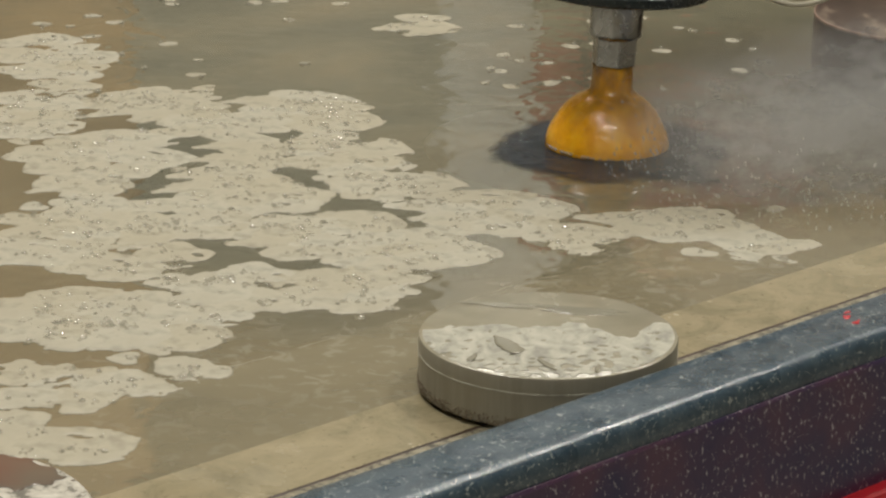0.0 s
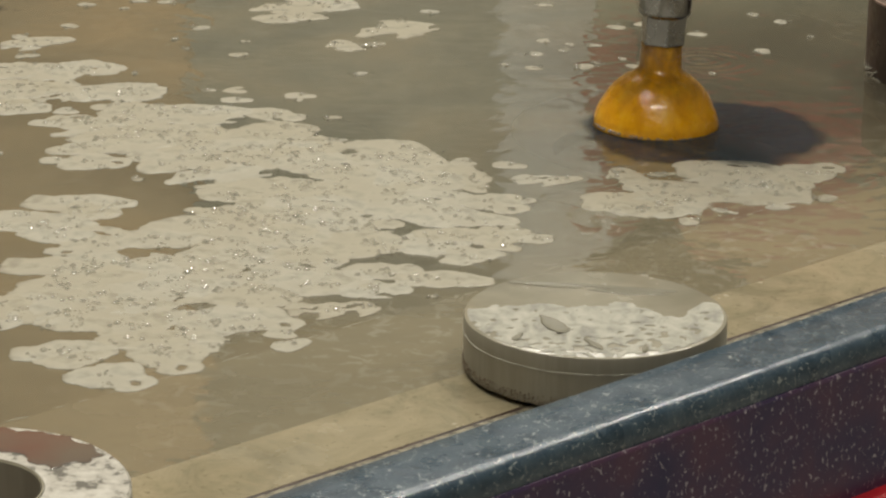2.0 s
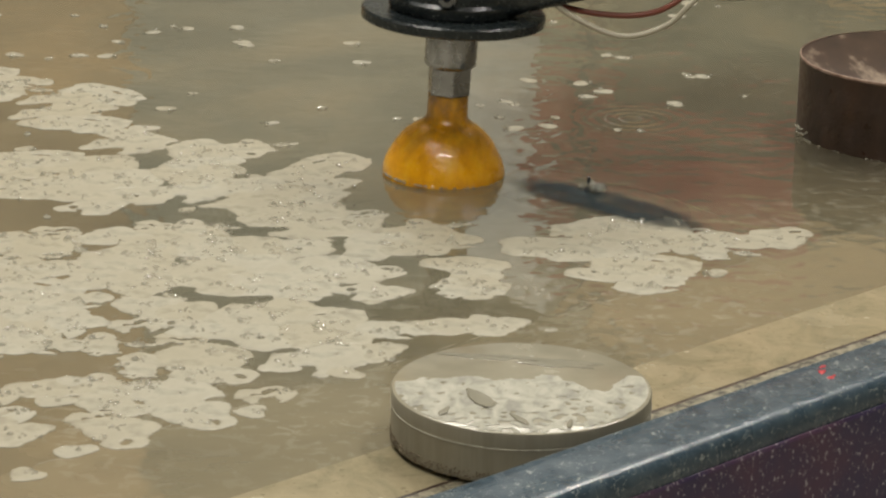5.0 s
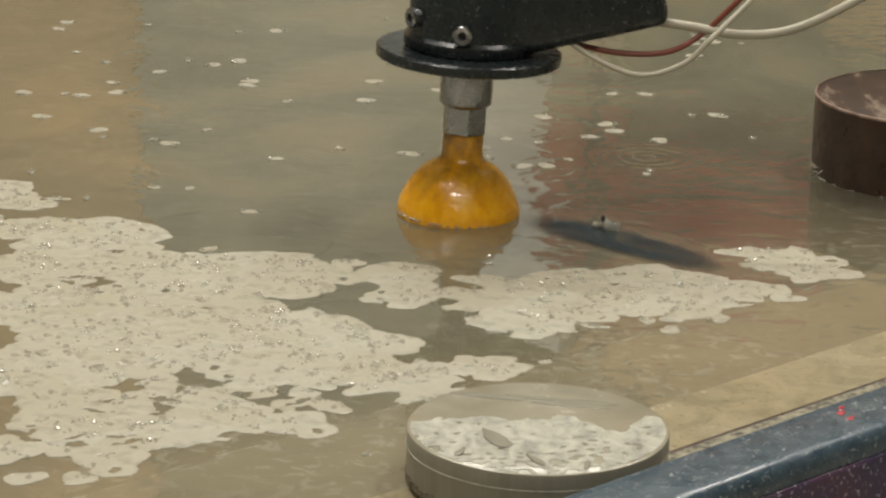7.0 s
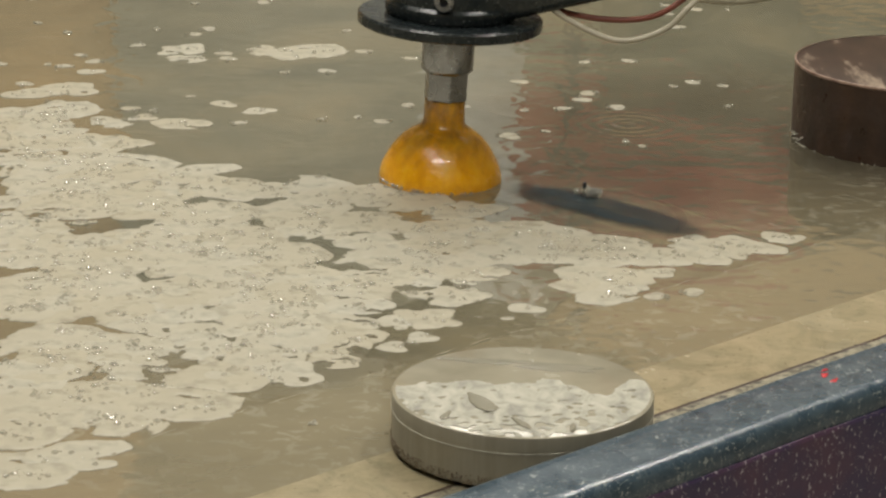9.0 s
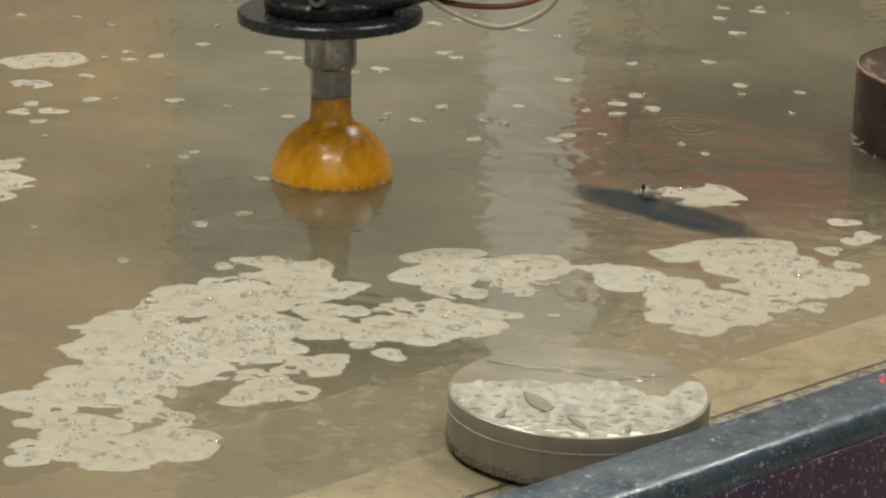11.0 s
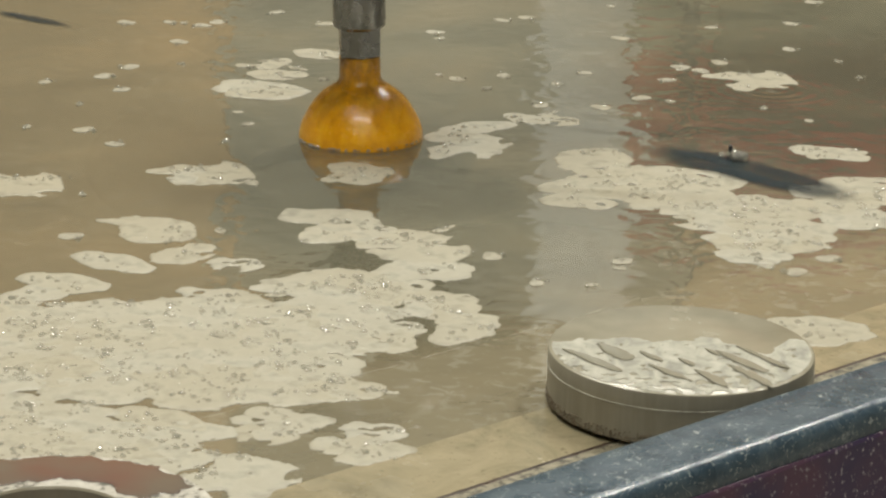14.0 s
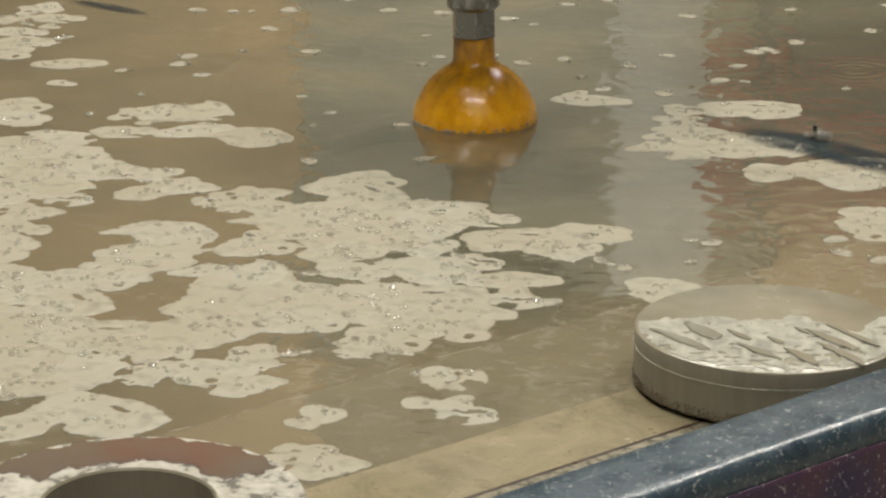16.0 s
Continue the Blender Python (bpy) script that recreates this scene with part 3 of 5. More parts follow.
# ---- things in the tank ----
def build_disc():
    """Cut steel blank with a chalky, half wet top."""
    d = empty("steel_disc")
    tagged(d, "thick round steel blank with a wet, chalky top", "steel disc")
    R, H = 0.0597, 0.027
    part("disc_body", lathe([(0, 0.0026), (R - 0.0008, 0.0026), (R, 0.0034), (R, H * 0.70), (R - 0.0003, H * 0.705), (R - 0.0003, H * 0.72), (R, H * 0.725), (R, H - 0.0010), (R - 0.0003, H - 0.0004)], 128), M["edge"], d)
    # narrower dark foot, added to paint the shadow line under the disc
    part("disc_foot", lathe([(0, 0), (R - 0.0045, 0), (R - 0.0045, 0.0027), (0, 0.0027)], 96), M["dark"], d, "dark foot standing in for the shadow under the disc")
    part("edge_line", lathe([(R - 0.0001, H * 0.700), (R + 0.00025, H * 0.704), (R + 0.00025, H * 0.722), (R - 0.0001, H * 0.726)], 128), M["slurry"], d, "thin bright line round the edge")
    part("disc_top", lathe([(R - 0.0003, H - 0.0004), (R - 0.0010, H), (0.03, H), (0, H)], 128), M["steel"], d, "bright machined top")

    def chalk(x, y):
        r = math.hypot(x, y)
        edge = (R - 0.0016 - r) * 60
        shore = (0.009 + 0.004 * math.sin(x * 45 + 0.8) - 0.017 * math.exp(-((x - 0.036) / 0.010) ** 2) + 0.011 * math.exp(-((x - 0.052) / 0.008) ** 2) + 0.006 * fractal(x, y, 90, 1.3) - y) * 30
        holes = 0.62 - 4.0 * max(0.0, smooth_noise(x, y * 1.3, 210, 4.2) - 0.42 + 9.0 * max(0.0, -y - 0.004))
        return min(edge, shore, holes)

    part("slurry_layer", island(chalk, -R, -R, R, R, 120, 0.00015, H + 0.0003, 0.0001), M["slurry"], d, "chalky white slurry left on the wet top")
    # burr and grit at the foot
    rng = random.Random(5)
    bm = bmesh.new()
    for k in range(520):
        a = rng.uniform(math.pi * 0.95, math.pi * 1.50)
        s = rng.uniform(0.0002, 0.0006)
        bmesh.ops.create_icosphere(bm, subdivisions=1, radius=s, matrix=Matrix.Translation((math.cos(a) * (R + 0.0001), math.sin(a) * (R + 0.0001), 0.0045 * rng.random() ** 1.6 + 0.0030)))
    tagged(part("foot_grit", bm, M["grit"], d, "brown grit stuck along the foot"), kind="stuff")
    return d


def build_drops(disc_top=0.0274):
    """Water runs on the disc: they lie on the wet half, then run over the chalk after the second cut."""
    rng = random.Random(11)
    made = []
    rest = ((-0.019, -0.018, 118, 1.5), (-0.001, -0.043, 120, 0.8), (-0.034, -0.036, 70, 0.6), (0.022, -0.047, 85, 0.5))
    runs = ((-0.030, -0.010), (-0.014, -0.014), (0.002, -0.020), (0.014, -0.006), (0.026, -0.016), (-0.006, -0.034), (0.012, -0.038), (0.036, -0.010), (-0.040, -0.022), (0.030, -0.034))
    for k, (x, y) in enumerate(runs):
        L, W = rng.uniform(0.012, 0.018), rng.uniform(0.0013, 0.0024)
        if k < 4:
            L, W = ((0.013, 0.0034), (0.008, 0.0014), (0.0055, 0.0012), (0.005, 0.0010))[k]
        bm = island(lambda a, b: 1 - math.hypot(a / L, b / (W * max(0.25, 1.3 - 0.5 * a / L))) + 0.28 * fractal(a, b, 160, k), -0.02, -0.008, 0.02, 0.008, 40, 0.00018)
        o = tagged(part("water_run", bm, M["film"]), "elongated run of clear water on the steel disc", "water", "water runs on the disc")
        if k < 4:
            hx, hy, ang, _ = rest[k]
            start = pose(hx, hy, disc_top + 0.0006, 0, 0, ang)
            rows = [(0, start), (9.7, start), (11.6, start), (12.3, pose(x, y, disc_top + 0.0006, 0, 0, 128)), (16, pose(x, y, disc_top + 0.0006, 0, 0, 128))]
        else:
            start = pose(x * 0.6, 0.030 + 0.004 * (k % 3), disc_top - 0.0001, 0, 0, 170)
            end = pose(x, y, disc_top + 0.0006, 0, 0, 126 + 4 * (k % 3))
            rows = [(0, start), (10.6, start), (12.3, end), (16, end)]
        made.append((o, rows))
    return made


def build_slug():
    """Rusty cut slug that stands in the water."""
    g = empty("rusty_slug", pose(0.2575, 0.572, 0))
    tagged(g, "dark rusty steel slug standing in the water", "steel slug")
    R, H = 0.081, 0.0505
    part("slug_body", lathe([(0, -0.014), (R, -0.014), (R, H - 0.002), (R - 0.0006, H)], 112), M["rust"], g)
    part("slug_top", lathe([(R - 0.0006, H), (R - 0.002, H + 0.0004), (0, H + 0.0004)], 112), M["rusttop"], g, "wet brown top with lamp reflections painted as pale streaks")
    part("slug_rim", lathe([(R - 0.0002, H - 0.0014), (R + 0.0003, H - 0.0008), (R + 0.0001, H + 0.0004), (R - 0.0010, H + 0.0006)], 112), M["brownedge"], g, "pale edge")
    rng = random.Random(6)
    bm = bmesh.new()
    for k in range(70):
        a, r = math.pi * 1.05 + rng.gauss(0, 0.09) if k < 34 else rng.uniform(math.pi * 1.0, math.pi * 1.9), rng.uniform(0.0004, 0.0009)
        bmesh.ops.create_icosphere(bm, subdivisions=2, radius=r, matrix=Matrix.Translation((math.cos(a) * (R + r), math.sin(a) * (R + r), r * 0.4 + (0.006 * rng.random() if k < 34 else 0))))
    tagged(part("foot_bubbles", bm, M["bubble"], g, "pale bubbles clinging to the foot"), kind="stuff")
    return g


def build_ring():
    g = empty("flange_ring", pose(-0.240, -0.228, 0))
    tagged(g, "pale scaled steel ring with a round bore at the rim", "steel ring")
    Ro, Ri, H = 0.066, 0.032, 0.030
    part("ring_body", lathe([(Ri, -0.01), (Ro, -0.01), (Ro, H - 0.001), (Ro - 0.001, H), (Ri + 0.0014, H), (Ri, H - 0.0014)], 112, close=True), M["scale"], g)
    part("bore_lip", lathe([(Ri + 0.0010, H + 0.0003), (Ri + 0.0004, H + 0.0005), (Ri - 0.0002, H - 0.0004)], 96), M["steel"], g, "thin bright bore edge")
    part("bore_wall", lathe([(Ri - 0.0002, H - 0.0005), (Ri - 0.0002, 0.004)], 96), M["edge"], g, "bore wall lined darker than the ring")
    part("bore_floor", lathe([(0, 0.012), (Ri - 0.0004, 0.012)], 64), M["puddle"], g, "dark water in the bore")

    def pool(x, y):
        a = math.atan2(x, y)
        r = math.hypot(x, y)
        return min(0.0120 - abs(r - 0.0515 - 0.001 * math.sin(5 * a)), (1.05 - abs(a + 0.12)) * 0.03) * 60 + 0.2 * fractal(x, y, 150, 7)

    part("puddle", island(pool, -0.066, -0.066, 0.066, 0.066, 100, 0.00012, H + 0.0003, 0.0001), M["puddle"], g, "puddle on the ring with a reddish brown reflection painted in")
    return g


def build_cut_slugs():
    """The two round pieces that the jet cuts free of the plate."""
    out = []
    for cx, cy in (HOLE_1, HOLE_2):
        bm = lathe([(0, -0.02), (HOLE_R - 0.0012, -0.02), (HOLE_R - 0.0012, 0), (0, 0)], 72)
        o = part("cut_blank", bm, M["plate"])
        tagged(o, "round silted blank cut free of the plate under water", "steel blank", "cut blanks")
        out.append((o, cx, cy))
    return out


def build_slot():
    """Dark sheet laid on the water for the first cut's kerf, with a bead of bubbles where air escapes."""
    # soft-edged sheet just above the water paints the dark of the slot
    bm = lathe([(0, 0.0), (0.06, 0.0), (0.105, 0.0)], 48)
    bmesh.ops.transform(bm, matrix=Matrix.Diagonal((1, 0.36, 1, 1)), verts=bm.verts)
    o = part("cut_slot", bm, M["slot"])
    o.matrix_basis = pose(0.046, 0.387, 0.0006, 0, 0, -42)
    tagged(o, "dark blue-grey sheet on the water, painted as the slot below", "slot")
    # thin dark mark far out, a scaled copy of the same sheet
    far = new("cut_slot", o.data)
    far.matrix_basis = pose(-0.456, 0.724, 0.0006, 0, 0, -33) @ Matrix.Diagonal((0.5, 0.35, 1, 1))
    tagged(far, "thin dark sheet on the water far out", "slot")
    n = empty("bubble_clump", pose(0.0365, 0.4135, 0.0006))
    tagged(n, "clump of clear bubbles rising at the dark slot", "bubbles")
    rng = random.Random(3)
    for k in range(12):
        r = rng.uniform(0.0014, 0.0040)
        bm = bmesh.new()
        bmesh.ops.create_icosphere(bm, subdivisions=3, radius=r, matrix=pose(rng.uniform(-0.005, 0.009), rng.uniform(-0.005, 0.004), r * 0.6))
        part("bubble", bm, M["bubble"] if k % 4 == 0 else M["glassbubble"], n)
    part("dark_bead", lathe([(0, 0.009), (0.0011, 0.008), (0.0013, 0.006), (0.0008, 0.003), (0.0024, 0)], 14), M["dark"], n, "black drop standing on the bubbles")


def build_scum_line():
    """Pale scum that gathers along the edge of the silt shelf, parallel to the rim."""
    bm = bmesh.new()
    rows, prev = 900, None
    for i in range(rows + 1):
        u = -0.34 + 0.70 * i / rows
        c = 0.117 + 0.0040 * noise.fractal(Vector((u * 18, 2, 0)), 1.0, 2.1, 5) - 0.016 * (u + 0.02)
        w = 0.0004 + 0.0028 * noise.fractal(Vector((u * 75, 7, 0)), 0.8, 2.1, 5)
        if w < 0.0002:
            prev = None
            continue
        row = [bm.verts.new(along(u, c - w, -0.0006)), bm.verts.new(along(u, c, 0.0001)), bm.verts.new(along(u, c + w * 0.9, -0.0006))]
        if prev:
            for k in range(2):
                bm.faces.new((prev[k], row[k], row[k + 1], prev[k + 1]))
        prev = row
    tagged(part("scum_line", bm, M["froth"]), "thin broken line of pale scum along the silt shelf", "scum")


# ---- the cutting head ----
def build_head():
    h = empty("waterjet_head")
    tagged(h, "waterjet cutting head with an amber rubber splash guard", "cutting head")
    R = 0.0378
    prof = [(R - 0.0045, 0.004), (R - 0.0012, -0.0044), (R - 0.0002, -0.0048), (R + 0.0002, -0.0040), (R, 0.0030), (0.0371, 0.0058), (0.0357, 0.0097), (0.0334, 0.0141), (0.0309, 0.0190), (0.0276, 0.0234), (0.0238, 0.0271), (0.0200, 0.0299), (0.0162, 0.0322)]
    prof += [(0.0134, 0.0345), (0.0127, 0.0375), (0.0124, 0.048), (0.0126, 0.0500), (0.0118, 0.0504), (0.004, 0.0504)]
    guard = part("splash_guard", lathe(prof, 96), M["amber"], h, "amber rubber splash guard, browned at its neck")
    rng = random.Random(8)
    bm = bmesh.new()
    for k in range(46):
        a, r = rng.uniform(math.pi * 1.08, math.pi * 1.92), rng.uniform(0.0004, 0.0012)
        bmesh.ops.create_icosphere(bm, subdivisions=2, radius=r, matrix=Matrix.Translation((math.cos(a) * (R + r * 0.6), math.sin(a) * (R + r * 0.6), r * 0.3)))
    tagged(part("bubble_fringe", bm, M["bubble"], h, "fringe of small bubbles at the water line"), kind="stuff")
    inner = [(R - 0.0045, 0.004), (R - 0.006, 0.004), (R - 0.012, 0.020), (0.008, 0.030), (0.006, 0.034)]
    part("guard_lining", lathe(inner, 64), M["amber"], guard)
    bm = bmesh.new()
    bmesh.ops.create_cone(bm, cap_ends=True, segments=6, radius1=0.0138, radius2=0.0138, depth=0.018, matrix=pose(0, 0, 0.0592, 0, 0, 12))
    bmesh.ops.bevel(bm, geom=bm.edges[:], offset=0.0006, segments=2, affect="EDGES", profile=0.5)
    part("hex_nut", bm, M["nozzle"], h, "wet steel hex nut", smooth=False)
    part("collar", lathe([(0.006, 0.0672), (0.0136, 0.0672), (0.0157, 0.0690), (0.0160, 0.0700), (0.0160, 0.098), (0.0150, 0.1030), (0.004, 0.1030)], 64), M["nozzle"], h, "turned steel collar")
    part("nozzle_tube", lathe([(0.0038, -0.002), (0.0045, -0.002), (0.0045, 0.07), (0.0038, 0.07)], 24), M["nozzle"], h)
    part("flange", lathe([(0.004, 0.1046), (0.0552, 0.1046), (0.0564, 0.1056), (0.0564, 0.1104), (0.0552, 0.1116), (0.004, 0.1116)], 96), M["black"], h, "round black splash plate")
    body = part("head_body", lathe([(0.004, 0.1117), (0.0385, 0.1117), (0.0400, 0.1135), (0.0400, 0.119), (0.0375, 0.121), (0.0375, 0.190), (0.034, 0.195), (0.004, 0.195)], 72), M["black"], h, "wet black housing")
    part("arm", box(0.125, 0.062, 0.056, pose(0.050, 0.008, 0.147, 0, -15, 6), 0.008, 3), M["black"], h, "black clamp arm")
    for a, z in ((-95, 0.127), (-147, 0.132)):
        x, y = 0.0378 * math.cos(math.radians(a)), 0.0378 * math.sin(math.radians(a))
        m = pose(x, y, z, 90, 0, a + 90)
        bm = lathe([(0.0026, 0.0030), (0.0026, 0.0052), (0.0052, 0.0056), (0.0060, 0.0048), (0.0060, -0.003), (0, -0.003)], 28)
        bolt = part("bolt", bm, M["nozzle"], body, "steel socket bolt")
        bolt.matrix_basis = m
        part("socket", lathe([(0.0027, 0.0050), (0.0026, 0.002), (0, 0.002)], 6), M["dark"], bolt)
    part("white_cable", sweep([(0.050, -0.01, 0.128), (0.075, -0.02, 0.115), (0.103, -0.03, 0.1085), (0.128, -0.03, 0.117), (0.142, -0.03, 0.132), (0.160, -0.02, 0.150), (0.20, 0.0, 0.19)], 0.0017), M["white_cable"], h, "off-white signal cable")
    part("brown_cable", sweep([(0.045, 0.0, 0.122), (0.085, -0.01, 0.117), (0.118, -0.01, 0.119), (0.140, 0.0, 0.130), (0.165, 0.0, 0.158)], 0.0018), M["brown_cable"], h, "brown cable")
    part("loop_cable", sweep([(0.09, 0.0, 0.137), (0.13, 0.0, 0.134), (0.165, 0.0, 0.131), (0.20, 0.0, 0.139), (0.25, 0.0, 0.17)], 0.0028), M["white_cable"], h, "pale hose")
    for o in h.children:
        if o.name.split(".")[0] in ("flange", "head_body", "arm", "white_cable", "brown_cable", "loop_cable"):
            o.location.z -= 0.0082
    return h


HEAD_ROWS = [(0, 0.0375, 0.4215), (0.5, 0.0375, 0.4195), (1.5, 0.0365, 0.4245), (3.3, 0.0360, 0.4255), (3.6, 0.034, 0.4275), (4, 0.0173, 0.4285), (4.5, -0.0324, 0.4385),
             (5, -0.0531, 0.4455), (5.3, -0.0545, 0.4455), (7.5, -0.0520, 0.4435), (9.5, -0.0520, 0.4465), (10.1, -0.060, 0.4465), (10.8, -0.130, 0.4405), (11.5, -0.192, 0.4335),
             (12, -0.193, 0.4325), (13, -0.1885, 0.4315), (14, -0.1881, 0.4375), (15.2, -0.1870, 0.4375), (15.5, -0.1864, 0.4395), (16, -0.1677, 0.4445)]
HEAD_Z = 0.0008


# ---- foam ----
RAFT_SIZES = (0.0240, 0.0165, 0.0085)
RAFT_MIX = (0, 1, 2, 0, 1, 1)      # large, middling and small rafts, by turns
FIELDS = {}


def field(t, ellipses):
    """Where the foam has drifted to at t seconds: ellipses in plan (x, y, half width, half depth, cover)."""
    FIELDS[t] = FIELDS.get(t, []) + ellipses


def drift_of_the_foam():
    field(0, [(-0.337, 0.622, 0.046, 0.065, 1), (-0.325, 0.472, 0.032, 0.083, 1), (-0.268, 0.359, 0.040, 0.072, 1.06), (-0.229, 0.479, 0.022, 0.069, 1.12), (-0.188, 0.401, 0.014, 0.076, 1.12), (-0.262, 0.505, 0.029, 0.036, 1.12), (-0.162, 0.498, 0.029, 0.028, 1.12), (-0.137, 0.431, 0.010, 0.079, 1.12), (-0.108, 0.345, 0.020, 0.059, 1.12), (-0.077, 0.307, 0.023, 0.039, 1.25), (-0.034, 0.271, 0.035, 0.043, 1.25), (0.013, 0.232, 0.028, 0.026, 1.19), (0.067, 0.256, 0.034, 0.032, 1.12), (0.102, 0.218, 0.037, 0.020, 1), (-0.180, 0.272, 0.048, 0.054, 1.25), (-0.128, 0.223, 0.046, 0.046, 1.25), (-0.081, 0.206, 0.039, 0.035, 1.25), (-0.219, 0.207, 0.046, 0.060, 1.12)])
    field(0, [(-0.269, 0.235, 0.037, 0.072, 1.06), (-0.141, 0.136, 0.052, 0.036, 1.19), (-0.093, 0.148, 0.035, 0.027, 1.12), (-0.188, 0.089, 0.045, 0.042, 1.06), (-0.238, 0.086, 0.036, 0.050, 1), (-0.191, 0.016, 0.037, 0.030, 0.88), (-0.227, -0.008, 0.031, 0.037, 0.75), (-0.220, -0.064, 0.025, 0.027, 0.5), (-0.093, 0.741, 0.016, 0.025, 0.88)])
    field(0.5, [(-0.320, 0.355, 0.030, 0.072, 1.42), (-0.269, 0.277, 0.044, 0.077, 1.42), (-0.208, 0.208, 0.045, 0.075, 1.42), (-0.152, 0.164, 0.044, 0.066, 1.42), (-0.097, 0.140, 0.038, 0.041, 1.42), (-0.056, 0.130, 0.023, 0.020, 1.42), (-0.249, 0.128, 0.046, 0.072, 1.26), (-0.191, 0.081, 0.044, 0.046, 1.34), (-0.142, 0.068, 0.036, 0.033, 1.34), (-0.237, 0.013, 0.034, 0.045, 1.13), (-0.193, 0.001, 0.031, 0.033, 1.13), (-0.237, -0.046, 0.023, 0.034, 0.85), (-0.158, 0.019, 0.021, 0.023, 0.99), (-0.098, 0.248, 0.028, 0.052, 1.42), (-0.052, 0.252, 0.034, 0.042, 1.42), (-0.011, 0.234, 0.028, 0.026, 1.34), (-0.129, 0.323, 0.020, 0.058, 1.26), (-0.164, 0.486, 0.014, 0.070, 1.26)])
    field(0.5, [(-0.143, 0.592, 0.027, 0.024, 1.26), (-0.204, 0.455, 0.035, 0.034, 1.13), (-0.239, 0.425, 0.031, 0.026, 1.13), (-0.334, 0.607, 0.042, 0.035, 1.13), (-0.346, 0.528, 0.029, 0.059, 1.13), (-0.276, 0.505, 0.033, 0.043, 1.13), (-0.143, 0.407, 0.014, 0.045, 1.26), (0.080, 0.262, 0.025, 0.037, 1.34), (0.093, 0.222, 0.015, 0.030, 1.26), (0.086, 0.159, 0.018, 0.009, 1.13), (-0.224, 0.625, 0.015, 0.020, 1.13), (-0.190, -0.070, 0.039, 0.020, 0.42)])
    field(1, [(-0.321, 0.370, 0.034, 0.086, 1.76), (-0.260, 0.314, 0.049, 0.080, 1.76), (-0.192, 0.264, 0.047, 0.075, 1.76), (-0.133, 0.236, 0.040, 0.057, 1.76), (-0.081, 0.200, 0.033, 0.034, 1.76), (-0.050, 0.173, 0.018, 0.019, 1.76), (-0.091, 0.261, 0.028, 0.027, 1.58), (-0.267, 0.157, 0.044, 0.084, 1.76), (-0.202, 0.134, 0.046, 0.063, 1.76), (-0.147, 0.138, 0.043, 0.045, 1.76), (-0.244, 0.029, 0.037, 0.054, 1.58), (-0.195, 0.033, 0.035, 0.035, 1.58), (-0.245, -0.045, 0.020, 0.028, 1.23), (0.076, 0.284, 0.041, 0.024, 1.68), (0.063, 0.267, 0.034, 0.027, 1.58), (0.100, 0.308, 0.019, 0.014, 1.58), (-0.134, 0.596, 0.023, 0.039, 1.41), (-0.175, 0.546, 0.015, 0.022, 1.41)])
    field(1, [(-0.326, 0.534, 0.029, 0.030, 1.06)])
    field(1.5, [(-0.32, 0.38, 0.047, 0.088, 1.71), (-0.26, 0.33, 0.056, 0.082, 1.71), (-0.19, 0.30, 0.051, 0.079, 1.71), (-0.12, 0.29, 0.051, 0.050, 1.71), (-0.07, 0.27, 0.025, 0.033, 1.54), (-0.04, 0.19, 0.022, 0.024, 1.71), (-0.10, 0.19, 0.060, 0.049, 1.71), (-0.16, 0.16, 0.059, 0.066, 1.71), (-0.20, 0.12, 0.057, 0.071, 1.63), (-0.26, 0.11, 0.040, 0.062, 1.54), (-0.12, 0.11, 0.034, 0.031, 1.54), (-0.23, 0.03, 0.048, 0.047, 1.38), (-0.19, 0.04, 0.035, 0.032, 1.46), (-0.24, -0.03, 0.023, 0.021, 1.03), (0.03, 0.27, 0.034, 0.032, 1.54), (0.10, 0.31, 0.029, 0.025, 1.54), (-0.38, 0.56, 0.013, 0.031, 1.38), (-0.18, 0.72, 0.024, 0.018, 1.38)])
    field(1.5, [(-0.12, 0.64, 0.014, 0.020, 1.38)])
    field(2.5, [(-0.391, 0.609, 0.030, 0.048, 1), (-0.335, 0.582, 0.038, 0.039, 1), (-0.365, 0.488, 0.029, 0.042, 0.9), (-0.302, 0.480, 0.035, 0.070, 1), (-0.346, 0.395, 0.020, 0.051, 1), (-0.238, 0.404, 0.041, 0.064, 1), (-0.283, 0.388, 0.027, 0.031, 0.9), (-0.173, 0.372, 0.040, 0.061, 1), (-0.111, 0.353, 0.036, 0.036, 1), (-0.189, 0.289, 0.028, 0.055, 1), (-0.138, 0.282, 0.038, 0.044, 1), (-0.073, 0.321, 0.013, 0.034, 1), (-0.043, 0.274, 0.019, 0.022, 1), (-0.200, 0.224, 0.021, 0.061, 1), (-0.245, 0.220, 0.021, 0.030, 1), (-0.157, 0.227, 0.030, 0.036, 1), (-0.095, 0.212, 0.027, 0.025, 1), (-0.052, 0.196, 0.038, 0.024, 1)])
